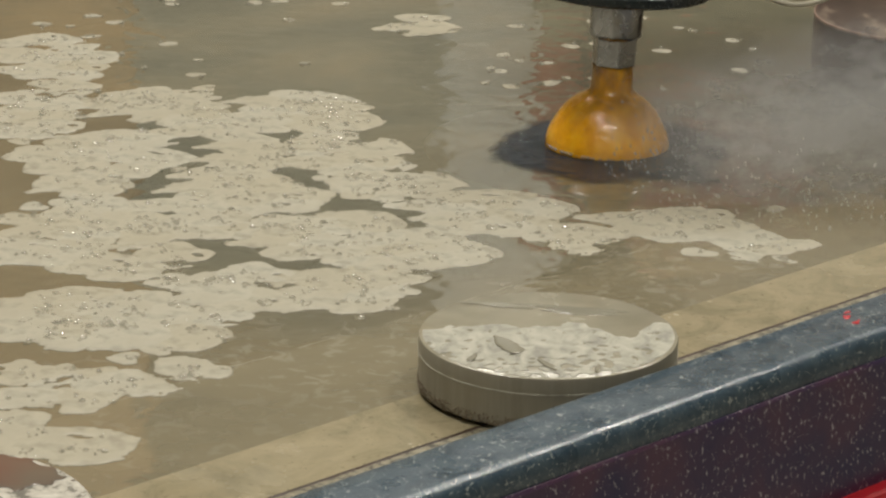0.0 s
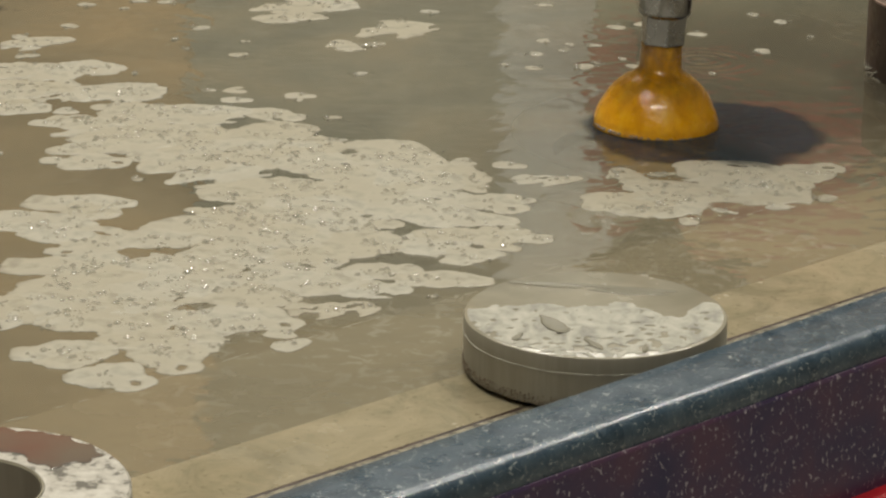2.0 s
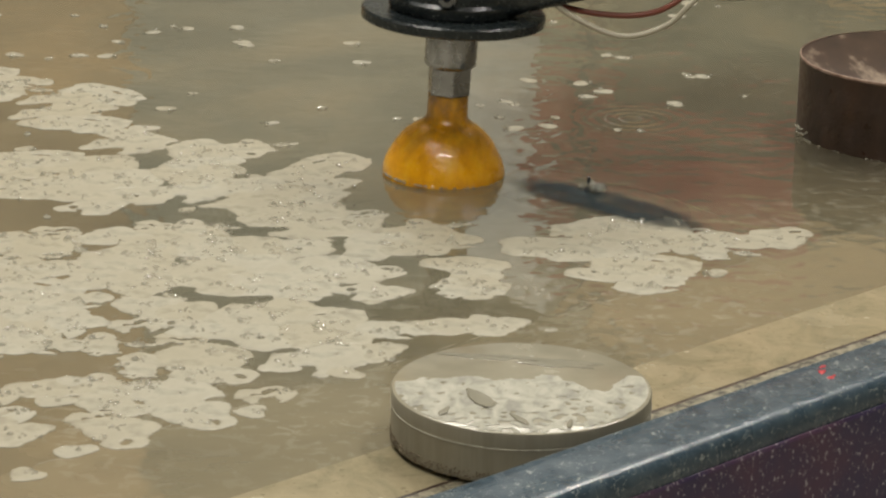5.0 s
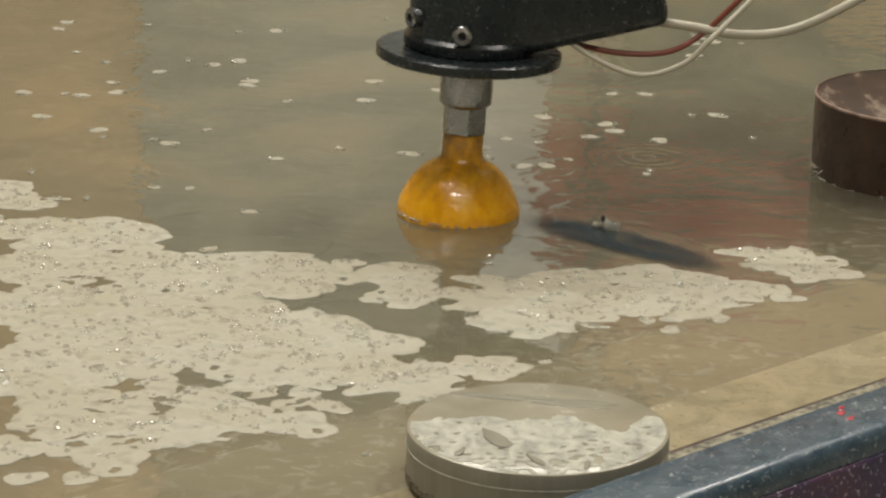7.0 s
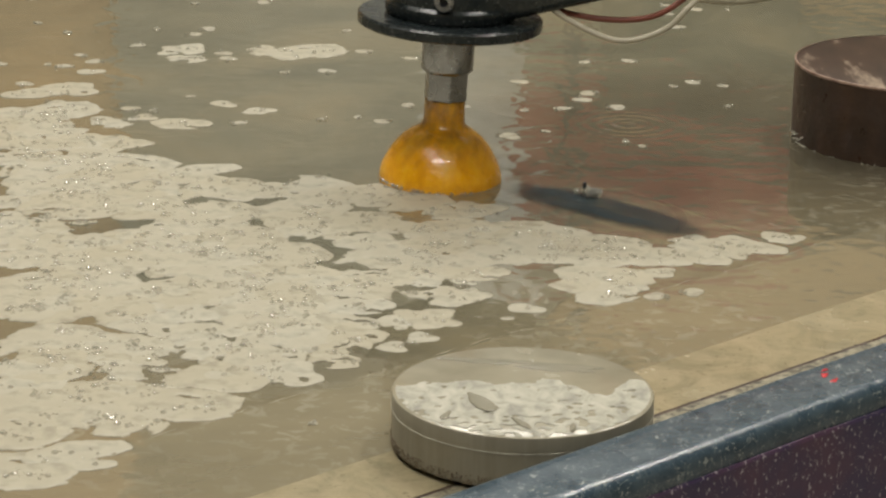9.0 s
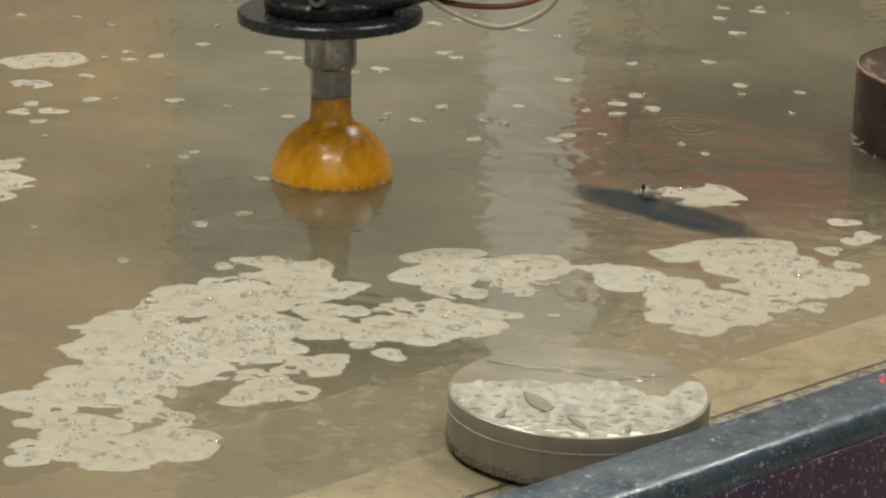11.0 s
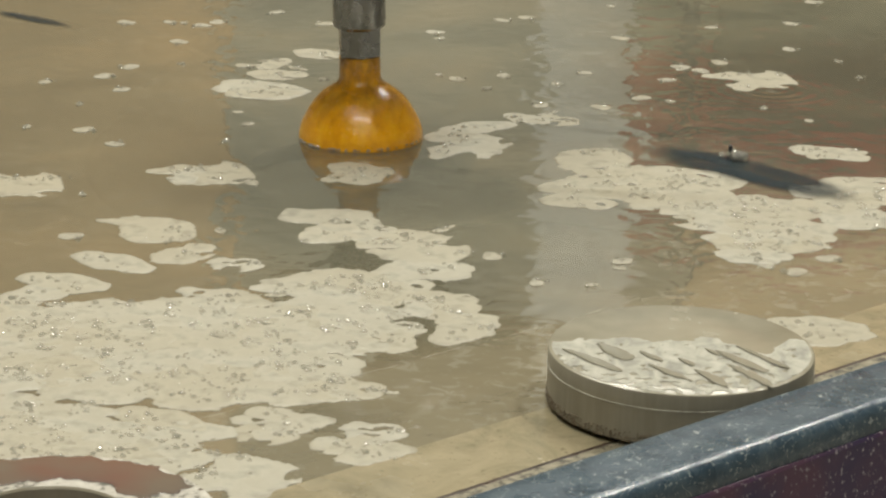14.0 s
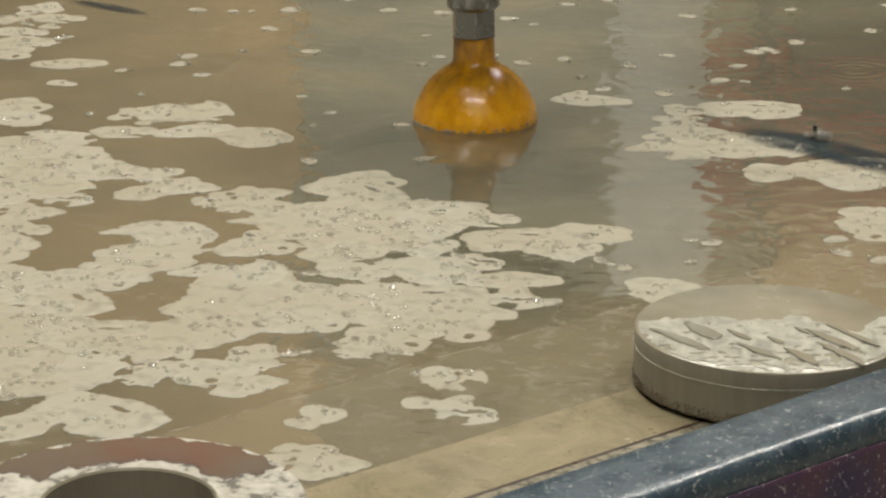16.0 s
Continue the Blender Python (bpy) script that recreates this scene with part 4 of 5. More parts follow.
    field(2.5, [(-0.306, 0.175, 0.015, 0.057, 1), (-0.245, 0.133, 0.017, 0.054, 1), (-0.197, 0.119, 0.017, 0.053, 1), (-0.177, 0.186, 0.015, 0.024, 0.9), (-0.130, 0.134, 0.020, 0.036, 1), (-0.071, 0.148, 0.020, 0.020, 1), (-0.106, 0.114, 0.022, 0.017, 0.9), (-0.163, 0.079, 0.022, 0.033, 1), (-0.268, 0.104, 0.025, 0.026, 1), (-0.242, 0.056, 0.022, 0.024, 1), (-0.186, 0.044, 0.019, 0.031, 1), (-0.217, 0.003, 0.023, 0.037, 1), (-0.256, 0.000, 0.015, 0.022, 1), (-0.192, -0.002, 0.015, 0.022, 0.8), (-0.139, 0.056, 0.016, 0.014, 0.6), (-0.138, 0.002, 0.010, 0.015, 0.6), (0.010, 0.340, 0.039, 0.026, 1.1), (0.063, 0.278, 0.031, 0.038, 1.1)])
    field(2.5, [(0.041, 0.250, 0.015, 0.029, 1), (-0.216, 0.744, 0.016, 0.022, 1), (-0.213, 0.593, 0.017, 0.022, 1), (-0.161, 0.669, 0.014, 0.017, 1), (-0.236, 0.657, 0.012, 0.017, 1), (0.124, 0.327, 0.010, 0.014, 1)])
    field(3.5, [(-0.351, 0.606, 0.057, 0.041, 0.77), (-0.319, 0.644, 0.019, 0.034, 0.77), (-0.396, 0.652, 0.023, 0.034, 0.68), (-0.343, 0.505, 0.016, 0.026, 0.77), (-0.266, 0.506, 0.025, 0.065, 0.85), (-0.299, 0.460, 0.021, 0.028, 0.68), (-0.208, 0.477, 0.032, 0.042, 0.85), (-0.156, 0.461, 0.025, 0.041, 0.85), (-0.124, 0.411, 0.038, 0.032, 0.85), (-0.097, 0.414, 0.014, 0.032, 0.85), (-0.183, 0.418, 0.017, 0.016, 0.68), (-0.182, 0.373, 0.017, 0.019, 0.77), (-0.353, 0.426, 0.021, 0.080, 0.85), (-0.328, 0.326, 0.023, 0.047, 0.85), (-0.283, 0.331, 0.026, 0.035, 0.85), (-0.257, 0.397, 0.017, 0.032, 0.68), (-0.127, 0.360, 0.033, 0.027, 0.85), (-0.149, 0.310, 0.032, 0.029, 0.85)])
    field(3.5, [(-0.184, 0.283, 0.025, 0.033, 0.85), (-0.112, 0.258, 0.031, 0.043, 0.85), (-0.162, 0.253, 0.028, 0.032, 0.85), (-0.052, 0.309, 0.024, 0.023, 0.85), (-0.289, 0.261, 0.012, 0.043, 0.85), (-0.237, 0.312, 0.026, 0.040, 0.81), (-0.216, 0.258, 0.022, 0.032, 0.77), (-0.308, 0.227, 0.015, 0.052, 0.77), (-0.261, 0.211, 0.024, 0.020, 0.77), (-0.291, 0.149, 0.023, 0.042, 0.77), (-0.235, 0.164, 0.032, 0.043, 0.73), (-0.191, 0.149, 0.023, 0.042, 0.77), (-0.122, 0.156, 0.044, 0.042, 0.94), (-0.089, 0.150, 0.014, 0.032, 0.85), (-0.156, 0.143, 0.017, 0.028, 0.68), (-0.261, 0.071, 0.016, 0.008, 0.77), (-0.227, 0.066, 0.016, 0.041, 0.77), (-0.168, 0.055, 0.030, 0.020, 0.81)])
    field(3.5, [(-0.190, 0.021, 0.032, 0.023, 0.73), (-0.236, 0.009, 0.012, 0.021, 0.77), (-0.263, 0.014, 0.016, 0.023, 0.51), (-0.207, -0.019, 0.018, 0.018, 0.77), (-0.191, -0.039, 0.020, 0.014, 0.51), (-0.111, 0.069, 0.016, 0.021, 0.51), (-0.069, 0.200, 0.016, 0.020, 0.85), (-0.059, 0.117, 0.011, 0.007, 0.77), (-0.130, -0.011, 0.009, 0.022, 0.42), (-0.025, 0.437, 0.023, 0.027, 0.85), (0.078, 0.278, 0.044, 0.033, 0.94), (0.050, 0.264, 0.012, 0.027, 0.85), (0.052, 0.331, 0.016, 0.012, 0.68), (0.021, 0.230, 0.018, 0.014, 0.51), (-0.119, 0.780, 0.012, 0.023, 0.85), (-0.129, 0.657, 0.014, 0.017, 0.85), (-0.063, 0.730, 0.012, 0.015, 0.85), (-0.188, 0.740, 0.010, 0.018, 0.77)])
    field(5, [(-0.354, 0.623, 0.019, 0.031, 0.81), (-0.304, 0.582, 0.023, 0.067, 0.81), (-0.256, 0.514, 0.018, 0.030, 0.81), (-0.304, 0.416, 0.027, 0.043, 0.9), (-0.257, 0.384, 0.024, 0.048, 0.81), (-0.261, 0.433, 0.017, 0.013, 0.9), (-0.189, 0.490, 0.034, 0.019, 0.9), (-0.207, 0.451, 0.009, 0.052, 0.9), (-0.194, 0.402, 0.024, 0.018, 0.9), (-0.163, 0.386, 0.014, 0.036, 0.9), (-0.130, 0.420, 0.019, 0.043, 0.9), (-0.204, 0.302, 0.038, 0.032, 0.9), (-0.123, 0.338, 0.036, 0.025, 0.9), (-0.049, 0.313, 0.021, 0.027, 0.9), (-0.074, 0.298, 0.022, 0.015, 0.9), (-0.270, 0.239, 0.022, 0.090, 0.72), (-0.220, 0.253, 0.034, 0.051, 0.77), (-0.159, 0.249, 0.047, 0.045, 0.72)])
    field(5, [(-0.104, 0.224, 0.040, 0.034, 0.72), (-0.246, 0.155, 0.029, 0.053, 0.68), (-0.195, 0.150, 0.032, 0.053, 0.72), (-0.140, 0.155, 0.044, 0.040, 0.72), (-0.082, 0.134, 0.026, 0.030, 0.9), (-0.102, 0.090, 0.031, 0.020, 0.9), (-0.028, 0.156, 0.018, 0.016, 0.9), (-0.027, 0.216, 0.012, 0.019, 0.81), (-0.034, 0.255, 0.019, 0.010, 0.81), (-0.164, 0.069, 0.041, 0.035, 0.72), (-0.193, 0.059, 0.016, 0.046, 0.72), (-0.221, 0.049, 0.009, 0.021, 0.81), (-0.151, 0.017, 0.009, 0.012, 0.81), (-0.130, 0.037, 0.009, 0.015, 0.81), (-0.200, -0.009, 0.028, 0.028, 0.54), (-0.220, -0.045, 0.015, 0.026, 0.36), (0.048, 0.309, 0.048, 0.043, 1.08), (0.062, 0.258, 0.025, 0.035, 1.08)])
    field(5, [(0.106, 0.315, 0.032, 0.027, 1.08), (0.142, 0.320, 0.015, 0.017, 0.9)])
    field(7.5, [(-0.31, 0.41, 0.031, 0.043, 1.67), (-0.27, 0.35, 0.043, 0.040, 1.67), (-0.27, 0.26, 0.046, 0.061, 1.67), (-0.21, 0.29, 0.044, 0.048, 1.67), (-0.16, 0.29, 0.038, 0.042, 1.67), (-0.11, 0.31, 0.042, 0.019, 1.49), (-0.07, 0.27, 0.016, 0.031, 1.49), (-0.18, 0.20, 0.059, 0.065, 1.67), (-0.23, 0.14, 0.046, 0.052, 1.49), (-0.12, 0.17, 0.044, 0.045, 1.58), (-0.07, 0.14, 0.032, 0.021, 1.49), (-0.13, 0.10, 0.047, 0.033, 1.49), (-0.19, 0.06, 0.049, 0.039, 1.16), (-0.22, 0.01, 0.034, 0.035, 0.83), (-0.03, 0.16, 0.017, 0.016, 1.49), (-0.00, 0.26, 0.046, 0.040, 1.67), (0.05, 0.29, 0.047, 0.042, 1.67), (0.11, 0.30, 0.042, 0.023, 1.67)])
    field(7.5, [(0.15, 0.35, 0.021, 0.032, 1.67)])
    field(8.5, [(-0.335, 0.591, 0.023, 0.030, 1.12), (-0.321, 0.518, 0.025, 0.028, 1.01), (-0.286, 0.507, 0.022, 0.042, 1.12), (-0.251, 0.469, 0.014, 0.026, 1.12), (-0.284, 0.427, 0.045, 0.063, 1.23), (-0.213, 0.371, 0.050, 0.053, 1.23), (-0.147, 0.377, 0.050, 0.036, 1.23), (-0.105, 0.356, 0.033, 0.035, 1.23), (-0.273, 0.309, 0.035, 0.066, 1.23), (-0.206, 0.271, 0.050, 0.052, 1.23), (-0.153, 0.275, 0.041, 0.052, 1.23), (-0.104, 0.300, 0.022, 0.032, 1.01), (-0.250, 0.197, 0.036, 0.047, 1.23), (-0.179, 0.184, 0.053, 0.046, 1.23), (-0.116, 0.208, 0.036, 0.048, 1.23), (-0.077, 0.211, 0.021, 0.038, 1.12), (-0.082, 0.146, 0.026, 0.018, 1.12), (-0.042, 0.158, 0.009, 0.018, 1.12)])
    field(8.5, [(-0.221, 0.110, 0.039, 0.038, 1.12), (-0.151, 0.115, 0.048, 0.034, 1.23), (-0.105, 0.106, 0.025, 0.021, 1.12), (-0.237, 0.060, 0.016, 0.023, 0.67), (-0.177, 0.056, 0.032, 0.027, 1.12), (-0.197, 0.010, 0.026, 0.029, 1.12), (-0.166, 0.019, 0.016, 0.018, 1.01), (-0.224, -0.014, 0.020, 0.035, 0.56), (-0.203, -0.033, 0.020, 0.013, 0.67), (-0.022, 0.363, 0.023, 0.035, 1.23), (-0.043, 0.305, 0.022, 0.043, 1.12), (0.005, 0.309, 0.039, 0.038, 1.23), (0.043, 0.290, 0.038, 0.037, 1.23), (0.054, 0.250, 0.015, 0.030, 1.12), (0.087, 0.289, 0.029, 0.023, 1.23), (0.128, 0.324, 0.026, 0.018, 1.23), (0.149, 0.348, 0.010, 0.014, 1.12), (-0.019, 0.182, 0.021, 0.013, 1.12)])
    field(8.5, [(0.005, 0.256, 0.037, 0.020, 1.01), (-0.063, 0.251, 0.015, 0.020, 1.01), (-0.303, 0.735, 0.024, 0.021, 0.9), (-0.227, 0.751, 0.020, 0.018, 0.9), (-0.225, 0.571, 0.011, 0.015, 0.9), (-0.346, 0.688, 0.020, 0.015, 0.9), (-0.275, 0.612, 0.011, 0.016, 0.9), (-0.303, 0.564, 0.011, 0.012, 0.9)])
    field(9.5, [(-0.323, 0.567, 0.026, 0.037, 0.84), (-0.327, 0.467, 0.025, 0.079, 0.95), (-0.284, 0.471, 0.025, 0.053, 0.95), (-0.259, 0.515, 0.022, 0.028, 1.05), (-0.265, 0.396, 0.041, 0.061, 1.05), (-0.226, 0.438, 0.014, 0.044, 0.95), (-0.301, 0.333, 0.026, 0.067, 0.95), (-0.241, 0.305, 0.045, 0.049, 1.16), (-0.177, 0.311, 0.032, 0.044, 1.16), (-0.146, 0.408, 0.034, 0.022, 1.05), (-0.109, 0.411, 0.020, 0.025, 1.05), (-0.132, 0.327, 0.023, 0.044, 1.05), (-0.269, 0.230, 0.036, 0.049, 1.05), (-0.197, 0.226, 0.052, 0.044, 1.16), (-0.128, 0.242, 0.040, 0.045, 1.16), (-0.085, 0.246, 0.028, 0.050, 1.05), (-0.067, 0.322, 0.029, 0.033, 1.05), (-0.055, 0.269, 0.016, 0.021, 1.05)])
    field(9.5, [(-0.042, 0.346, 0.020, 0.023, 0.95), (-0.005, 0.316, 0.035, 0.015, 1.16), (0.036, 0.299, 0.026, 0.027, 1.16), (0.067, 0.270, 0.028, 0.026, 1.16), (0.047, 0.224, 0.018, 0.019, 1.05), (0.100, 0.299, 0.032, 0.017, 1.16), (0.143, 0.325, 0.019, 0.011, 1.16), (-0.158, 0.155, 0.043, 0.035, 1.16), (-0.103, 0.159, 0.026, 0.036, 1.16), (-0.184, 0.126, 0.020, 0.030, 1.05), (-0.140, 0.096, 0.044, 0.024, 1.05), (-0.091, 0.105, 0.022, 0.016, 1.05), (-0.057, 0.172, 0.018, 0.014, 1.05), (-0.161, 0.039, 0.016, 0.019, 0.95), (-0.177, 0.016, 0.021, 0.018, 0.95), (-0.202, 0.059, 0.011, 0.031, 0.84), (-0.258, 0.155, 0.035, 0.035, 0.73), (-0.240, 0.088, 0.033, 0.040, 0.58)])
    field(9.5, [(-0.230, 0.019, 0.034, 0.036, 0.63), (-0.202, -0.022, 0.025, 0.020, 0.53), (-0.224, -0.044, 0.022, 0.016, 0.63), (-0.248, 0.769, 0.019, 0.022, 0.95), (-0.151, 0.779, 0.021, 0.018, 0.95), (-0.289, 0.707, 0.020, 0.015, 0.84), (-0.165, 0.614, 0.010, 0.015, 0.95)])
    field(12, [(-0.260, 0.063, 0.043, 0.031, 1.3), (-0.206, 0.070, 0.046, 0.032, 1.38), (-0.144, 0.062, 0.043, 0.027, 1.38), (-0.099, 0.052, 0.032, 0.023, 1.3), (-0.082, 0.119, 0.034, 0.030, 1.23), (-0.057, 0.131, 0.014, 0.017, 1.3), (-0.284, 0.127, 0.025, 0.035, 1.01), (-0.250, 0.002, 0.031, 0.029, 1.01), (-0.201, 0.009, 0.031, 0.025, 1.01), (-0.233, -0.045, 0.030, 0.023, 0.72), (0.058, 0.146, 0.032, 0.018, 1.3), (0.085, 0.177, 0.024, 0.014, 1.3), (0.136, 0.221, 0.027, 0.034, 1.45), (0.126, 0.290, 0.032, 0.042, 0.72), (0.163, 0.384, 0.017, 0.048, 0.87), (-0.015, 0.182, 0.024, 0.018, 0.58)])
    field(12.5, [(-0.26, 0.07, 0.033, 0.028, 1.59), (-0.22, 0.04, 0.043, 0.030, 1.59), (-0.17, 0.04, 0.035, 0.030, 1.59), (-0.12, 0.05, 0.030, 0.015, 1.43), (-0.09, 0.08, 0.025, 0.018, 1.43), (-0.07, 0.11, 0.017, 0.019, 1.43), (-0.09, 0.02, 0.032, 0.018, 0.79), (-0.18, -0.02, 0.046, 0.021, 0.96), (-0.12, -0.04, 0.028, 0.024, 1.11), (-0.23, -0.03, 0.030, 0.034, 0.96), (-0.08, 0.27, 0.022, 0.015, 1.11), (-0.06, 0.21, 0.018, 0.015, 1.28), (-0.06, 0.33, 0.013, 0.022, 1.28), (-0.13, 0.26, 0.019, 0.012, 0.79), (0.07, 0.26, 0.028, 0.022, 1.59), (0.11, 0.30, 0.029, 0.017, 1.59), (0.13, 0.16, 0.015, 0.013, 1.28), (0.07, 0.11, 0.020, 0.017, 0.64)])
    field(13, [(-0.282, 0.050, 0.016, 0.031, 1), (-0.249, 0.015, 0.034, 0.029, 1.1), (-0.207, 0.020, 0.031, 0.026, 1.1), (-0.171, 0.047, 0.029, 0.023, 1.1), (-0.140, 0.083, 0.027, 0.023, 1.1), (-0.109, 0.120, 0.025, 0.024, 1.1), (-0.094, 0.153, 0.026, 0.016, 1), (-0.256, -0.029, 0.020, 0.027, 1), (-0.209, -0.017, 0.038, 0.021, 1.1), (-0.166, -0.012, 0.023, 0.018, 1), (-0.122, 0.012, 0.018, 0.015, 1), (-0.172, -0.047, 0.015, 0.020, 0.9), (-0.141, -0.057, 0.015, 0.026, 0.9), (-0.153, -0.081, 0.019, 0.009, 1), (-0.219, -0.066, 0.022, 0.023, 0.7), (-0.177, -0.099, 0.019, 0.013, 0.9), (-0.224, -0.104, 0.014, 0.012, 0.5), (-0.086, 0.343, 0.024, 0.040, 1.1)])
    field(13, [(-0.145, 0.269, 0.009, 0.031, 1), (-0.097, 0.204, 0.013, 0.019, 1), (-0.063, 0.248, 0.025, 0.022, 1), (0.030, 0.292, 0.035, 0.034, 1.2), (0.058, 0.274, 0.038, 0.031, 1.2), (0.107, 0.313, 0.026, 0.027, 1.2), (0.035, 0.231, 0.018, 0.022, 1.1), (0.121, 0.371, 0.015, 0.026, 1), (0.145, 0.497, 0.022, 0.016, 0.8), (0.070, 0.106, 0.014, 0.015, 1), (0.131, 0.166, 0.012, 0.013, 1), (-0.108, 0.028, 0.007, 0.006, 1), (-0.270, 0.447, 0.010, 0.018, 0.8), (-0.277, 0.191, 0.009, 0.008, 0.9), (-0.253, 0.234, 0.009, 0.008, 0.9), (-0.232, 0.140, 0.007, 0.007, 0.9), (-0.262, 0.164, 0.007, 0.007, 0.9), (-0.208, 0.117, 0.007, 0.007, 0.9)])
    field(13, [(-0.241, 0.096, 0.007, 0.007, 0.8), (-0.303, 0.207, 0.007, 0.008, 0.8), (-0.222, 0.191, 0.007, 0.007, 0.8), (-0.253, 0.068, 0.008, 0.006, 0.9)])
    field(14, [(-0.313, 0.084, 0.022, 0.029, 0.92), (-0.311, 0.128, 0.014, 0.011, 0.83), (-0.282, 0.055, 0.024, 0.032, 0.92), (-0.250, 0.075, 0.030, 0.032, 1.01), (-0.210, 0.063, 0.032, 0.032, 1.01), (-0.173, 0.076, 0.032, 0.036, 1.01), (-0.163, 0.137, 0.031, 0.031, 1.01), (-0.140, 0.167, 0.017, 0.018, 0.92), (-0.145, 0.071, 0.013, 0.032, 0.92), (-0.221, 0.015, 0.041, 0.030, 1.01), (-0.182, 0.012, 0.021, 0.022, 0.92), (-0.265, 0.010, 0.034, 0.029, 1.01), (-0.298, 0.013, 0.018, 0.030, 0.92), (-0.155, 0.004, 0.018, 0.011, 0.92), (-0.262, -0.047, 0.022, 0.020, 0.83), (-0.283, -0.063, 0.015, 0.026, 0.64), (-0.225, -0.057, 0.015, 0.011, 0.74), (-0.260, -0.081, 0.024, 0.013, 0.46)])
    field(14, [(-0.181, -0.048, 0.010, 0.020, 0.92), (-0.142, -0.067, 0.012, 0.023, 0.92), (-0.181, -0.106, 0.014, 0.013, 0.92), (-0.217, -0.089, 0.012, 0.016, 0.74), (-0.181, 0.251, 0.018, 0.021, 0.92), (-0.133, 0.226, 0.014, 0.028, 1.01), (-0.162, 0.223, 0.011, 0.014, 0.92), (-0.116, 0.121, 0.010, 0.017, 0.92), (-0.098, 0.097, 0.011, 0.012, 0.92), (-0.181, 0.352, 0.009, 0.016, 0.92), (-0.119, 0.444, 0.019, 0.029, 1.01), (-0.045, 0.382, 0.023, 0.024, 1.01), (-0.054, 0.328, 0.013, 0.023, 0.92), (-0.012, 0.350, 0.039, 0.041, 1.1), (0.026, 0.310, 0.038, 0.033, 1.1), (0.056, 0.271, 0.028, 0.032, 1.1), (0.084, 0.317, 0.029, 0.022, 0.92), (0.045, 0.234, 0.012, 0.016, 0.92)])
    field(14, [(0.109, 0.354, 0.020, 0.023, 0.92), (0.095, 0.438, 0.021, 0.010, 0.83), (0.070, 0.105, 0.011, 0.012, 0.92), (-0.261, 0.596, 0.013, 0.025, 0.92), (-0.262, 0.537, 0.010, 0.015, 0.92), (-0.238, 0.631, 0.015, 0.019, 0.74), (-0.272, 0.340, 0.010, 0.014, 0.92), (-0.282, 0.233, 0.008, 0.008, 0.92), (-0.256, 0.193, 0.008, 0.008, 0.92), (-0.294, 0.167, 0.008, 0.009, 0.92), (-0.237, 0.178, 0.008, 0.008, 0.92), (-0.368, 0.310, 0.009, 0.011, 0.92), (-0.232, 0.117, 0.008, 0.007, 0.92), (-0.211, 0.122, 0.008, 0.009, 0.92), (0.057, 0.601, 0.015, 0.019, 0.92), (-0.079, 0.490, 0.012, 0.011, 0.92)])
    field(15, [(-0.510, 0.743, 0.020, 0.055, 0.88), (-0.490, 0.629, 0.015, 0.033, 0.88), (-0.305, 0.173, 0.026, 0.023, 0.88), (-0.322, 0.211, 0.010, 0.014, 0.88), (-0.350, 0.149, 0.010, 0.032, 0.88), (-0.315, 0.135, 0.014, 0.031, 0.88), (-0.332, 0.071, 0.013, 0.028, 0.79), (-0.314, 0.091, 0.016, 0.021, 0.79), (-0.258, 0.209, 0.018, 0.010, 0.88), (-0.205, 0.176, 0.035, 0.019, 0.97), (-0.171, 0.180, 0.032, 0.024, 0.97), (-0.188, 0.132, 0.036, 0.035, 0.97), (-0.250, 0.125, 0.022, 0.017, 0.88), (-0.267, 0.079, 0.024, 0.033, 0.88), (-0.280, 0.045, 0.021, 0.031, 0.88), (-0.234, 0.075, 0.030, 0.032, 0.97), (-0.192, 0.072, 0.032, 0.032, 0.97), (-0.155, 0.084, 0.024, 0.037, 0.97)])
    field(15, [(-0.167, 0.043, 0.026, 0.023, 0.97), (-0.239, 0.027, 0.029, 0.019, 0.88), (-0.196, 0.005, 0.013, 0.016, 0.88), (-0.141, 0.156, 0.011, 0.013, 0.88), (-0.107, 0.129, 0.018, 0.012, 0.88), (-0.089, 0.176, 0.013, 0.020, 0.79), (-0.152, 0.237, 0.021, 0.022, 0.97), (-0.201, 0.275, 0.010, 0.024, 0.88), (-0.162, -0.027, 0.012, 0.015, 0.88), (-0.159, -0.070, 0.016, 0.013, 0.88), (-0.197, -0.068, 0.012, 0.014, 0.7), (-0.110, -0.043, 0.010, 0.011, 0.88), (-0.241, -0.036, 0.020, 0.020, 0.7), (-0.280, -0.030, 0.022, 0.028, 0.53), (-0.315, -0.012, 0.018, 0.021, 0.7), (-0.284, -0.072, 0.026, 0.023, 0.44), (-0.332, 0.023, 0.016, 0.030, 0.35), (-0.297, -0.111, 0.014, 0.012, 0.44)])
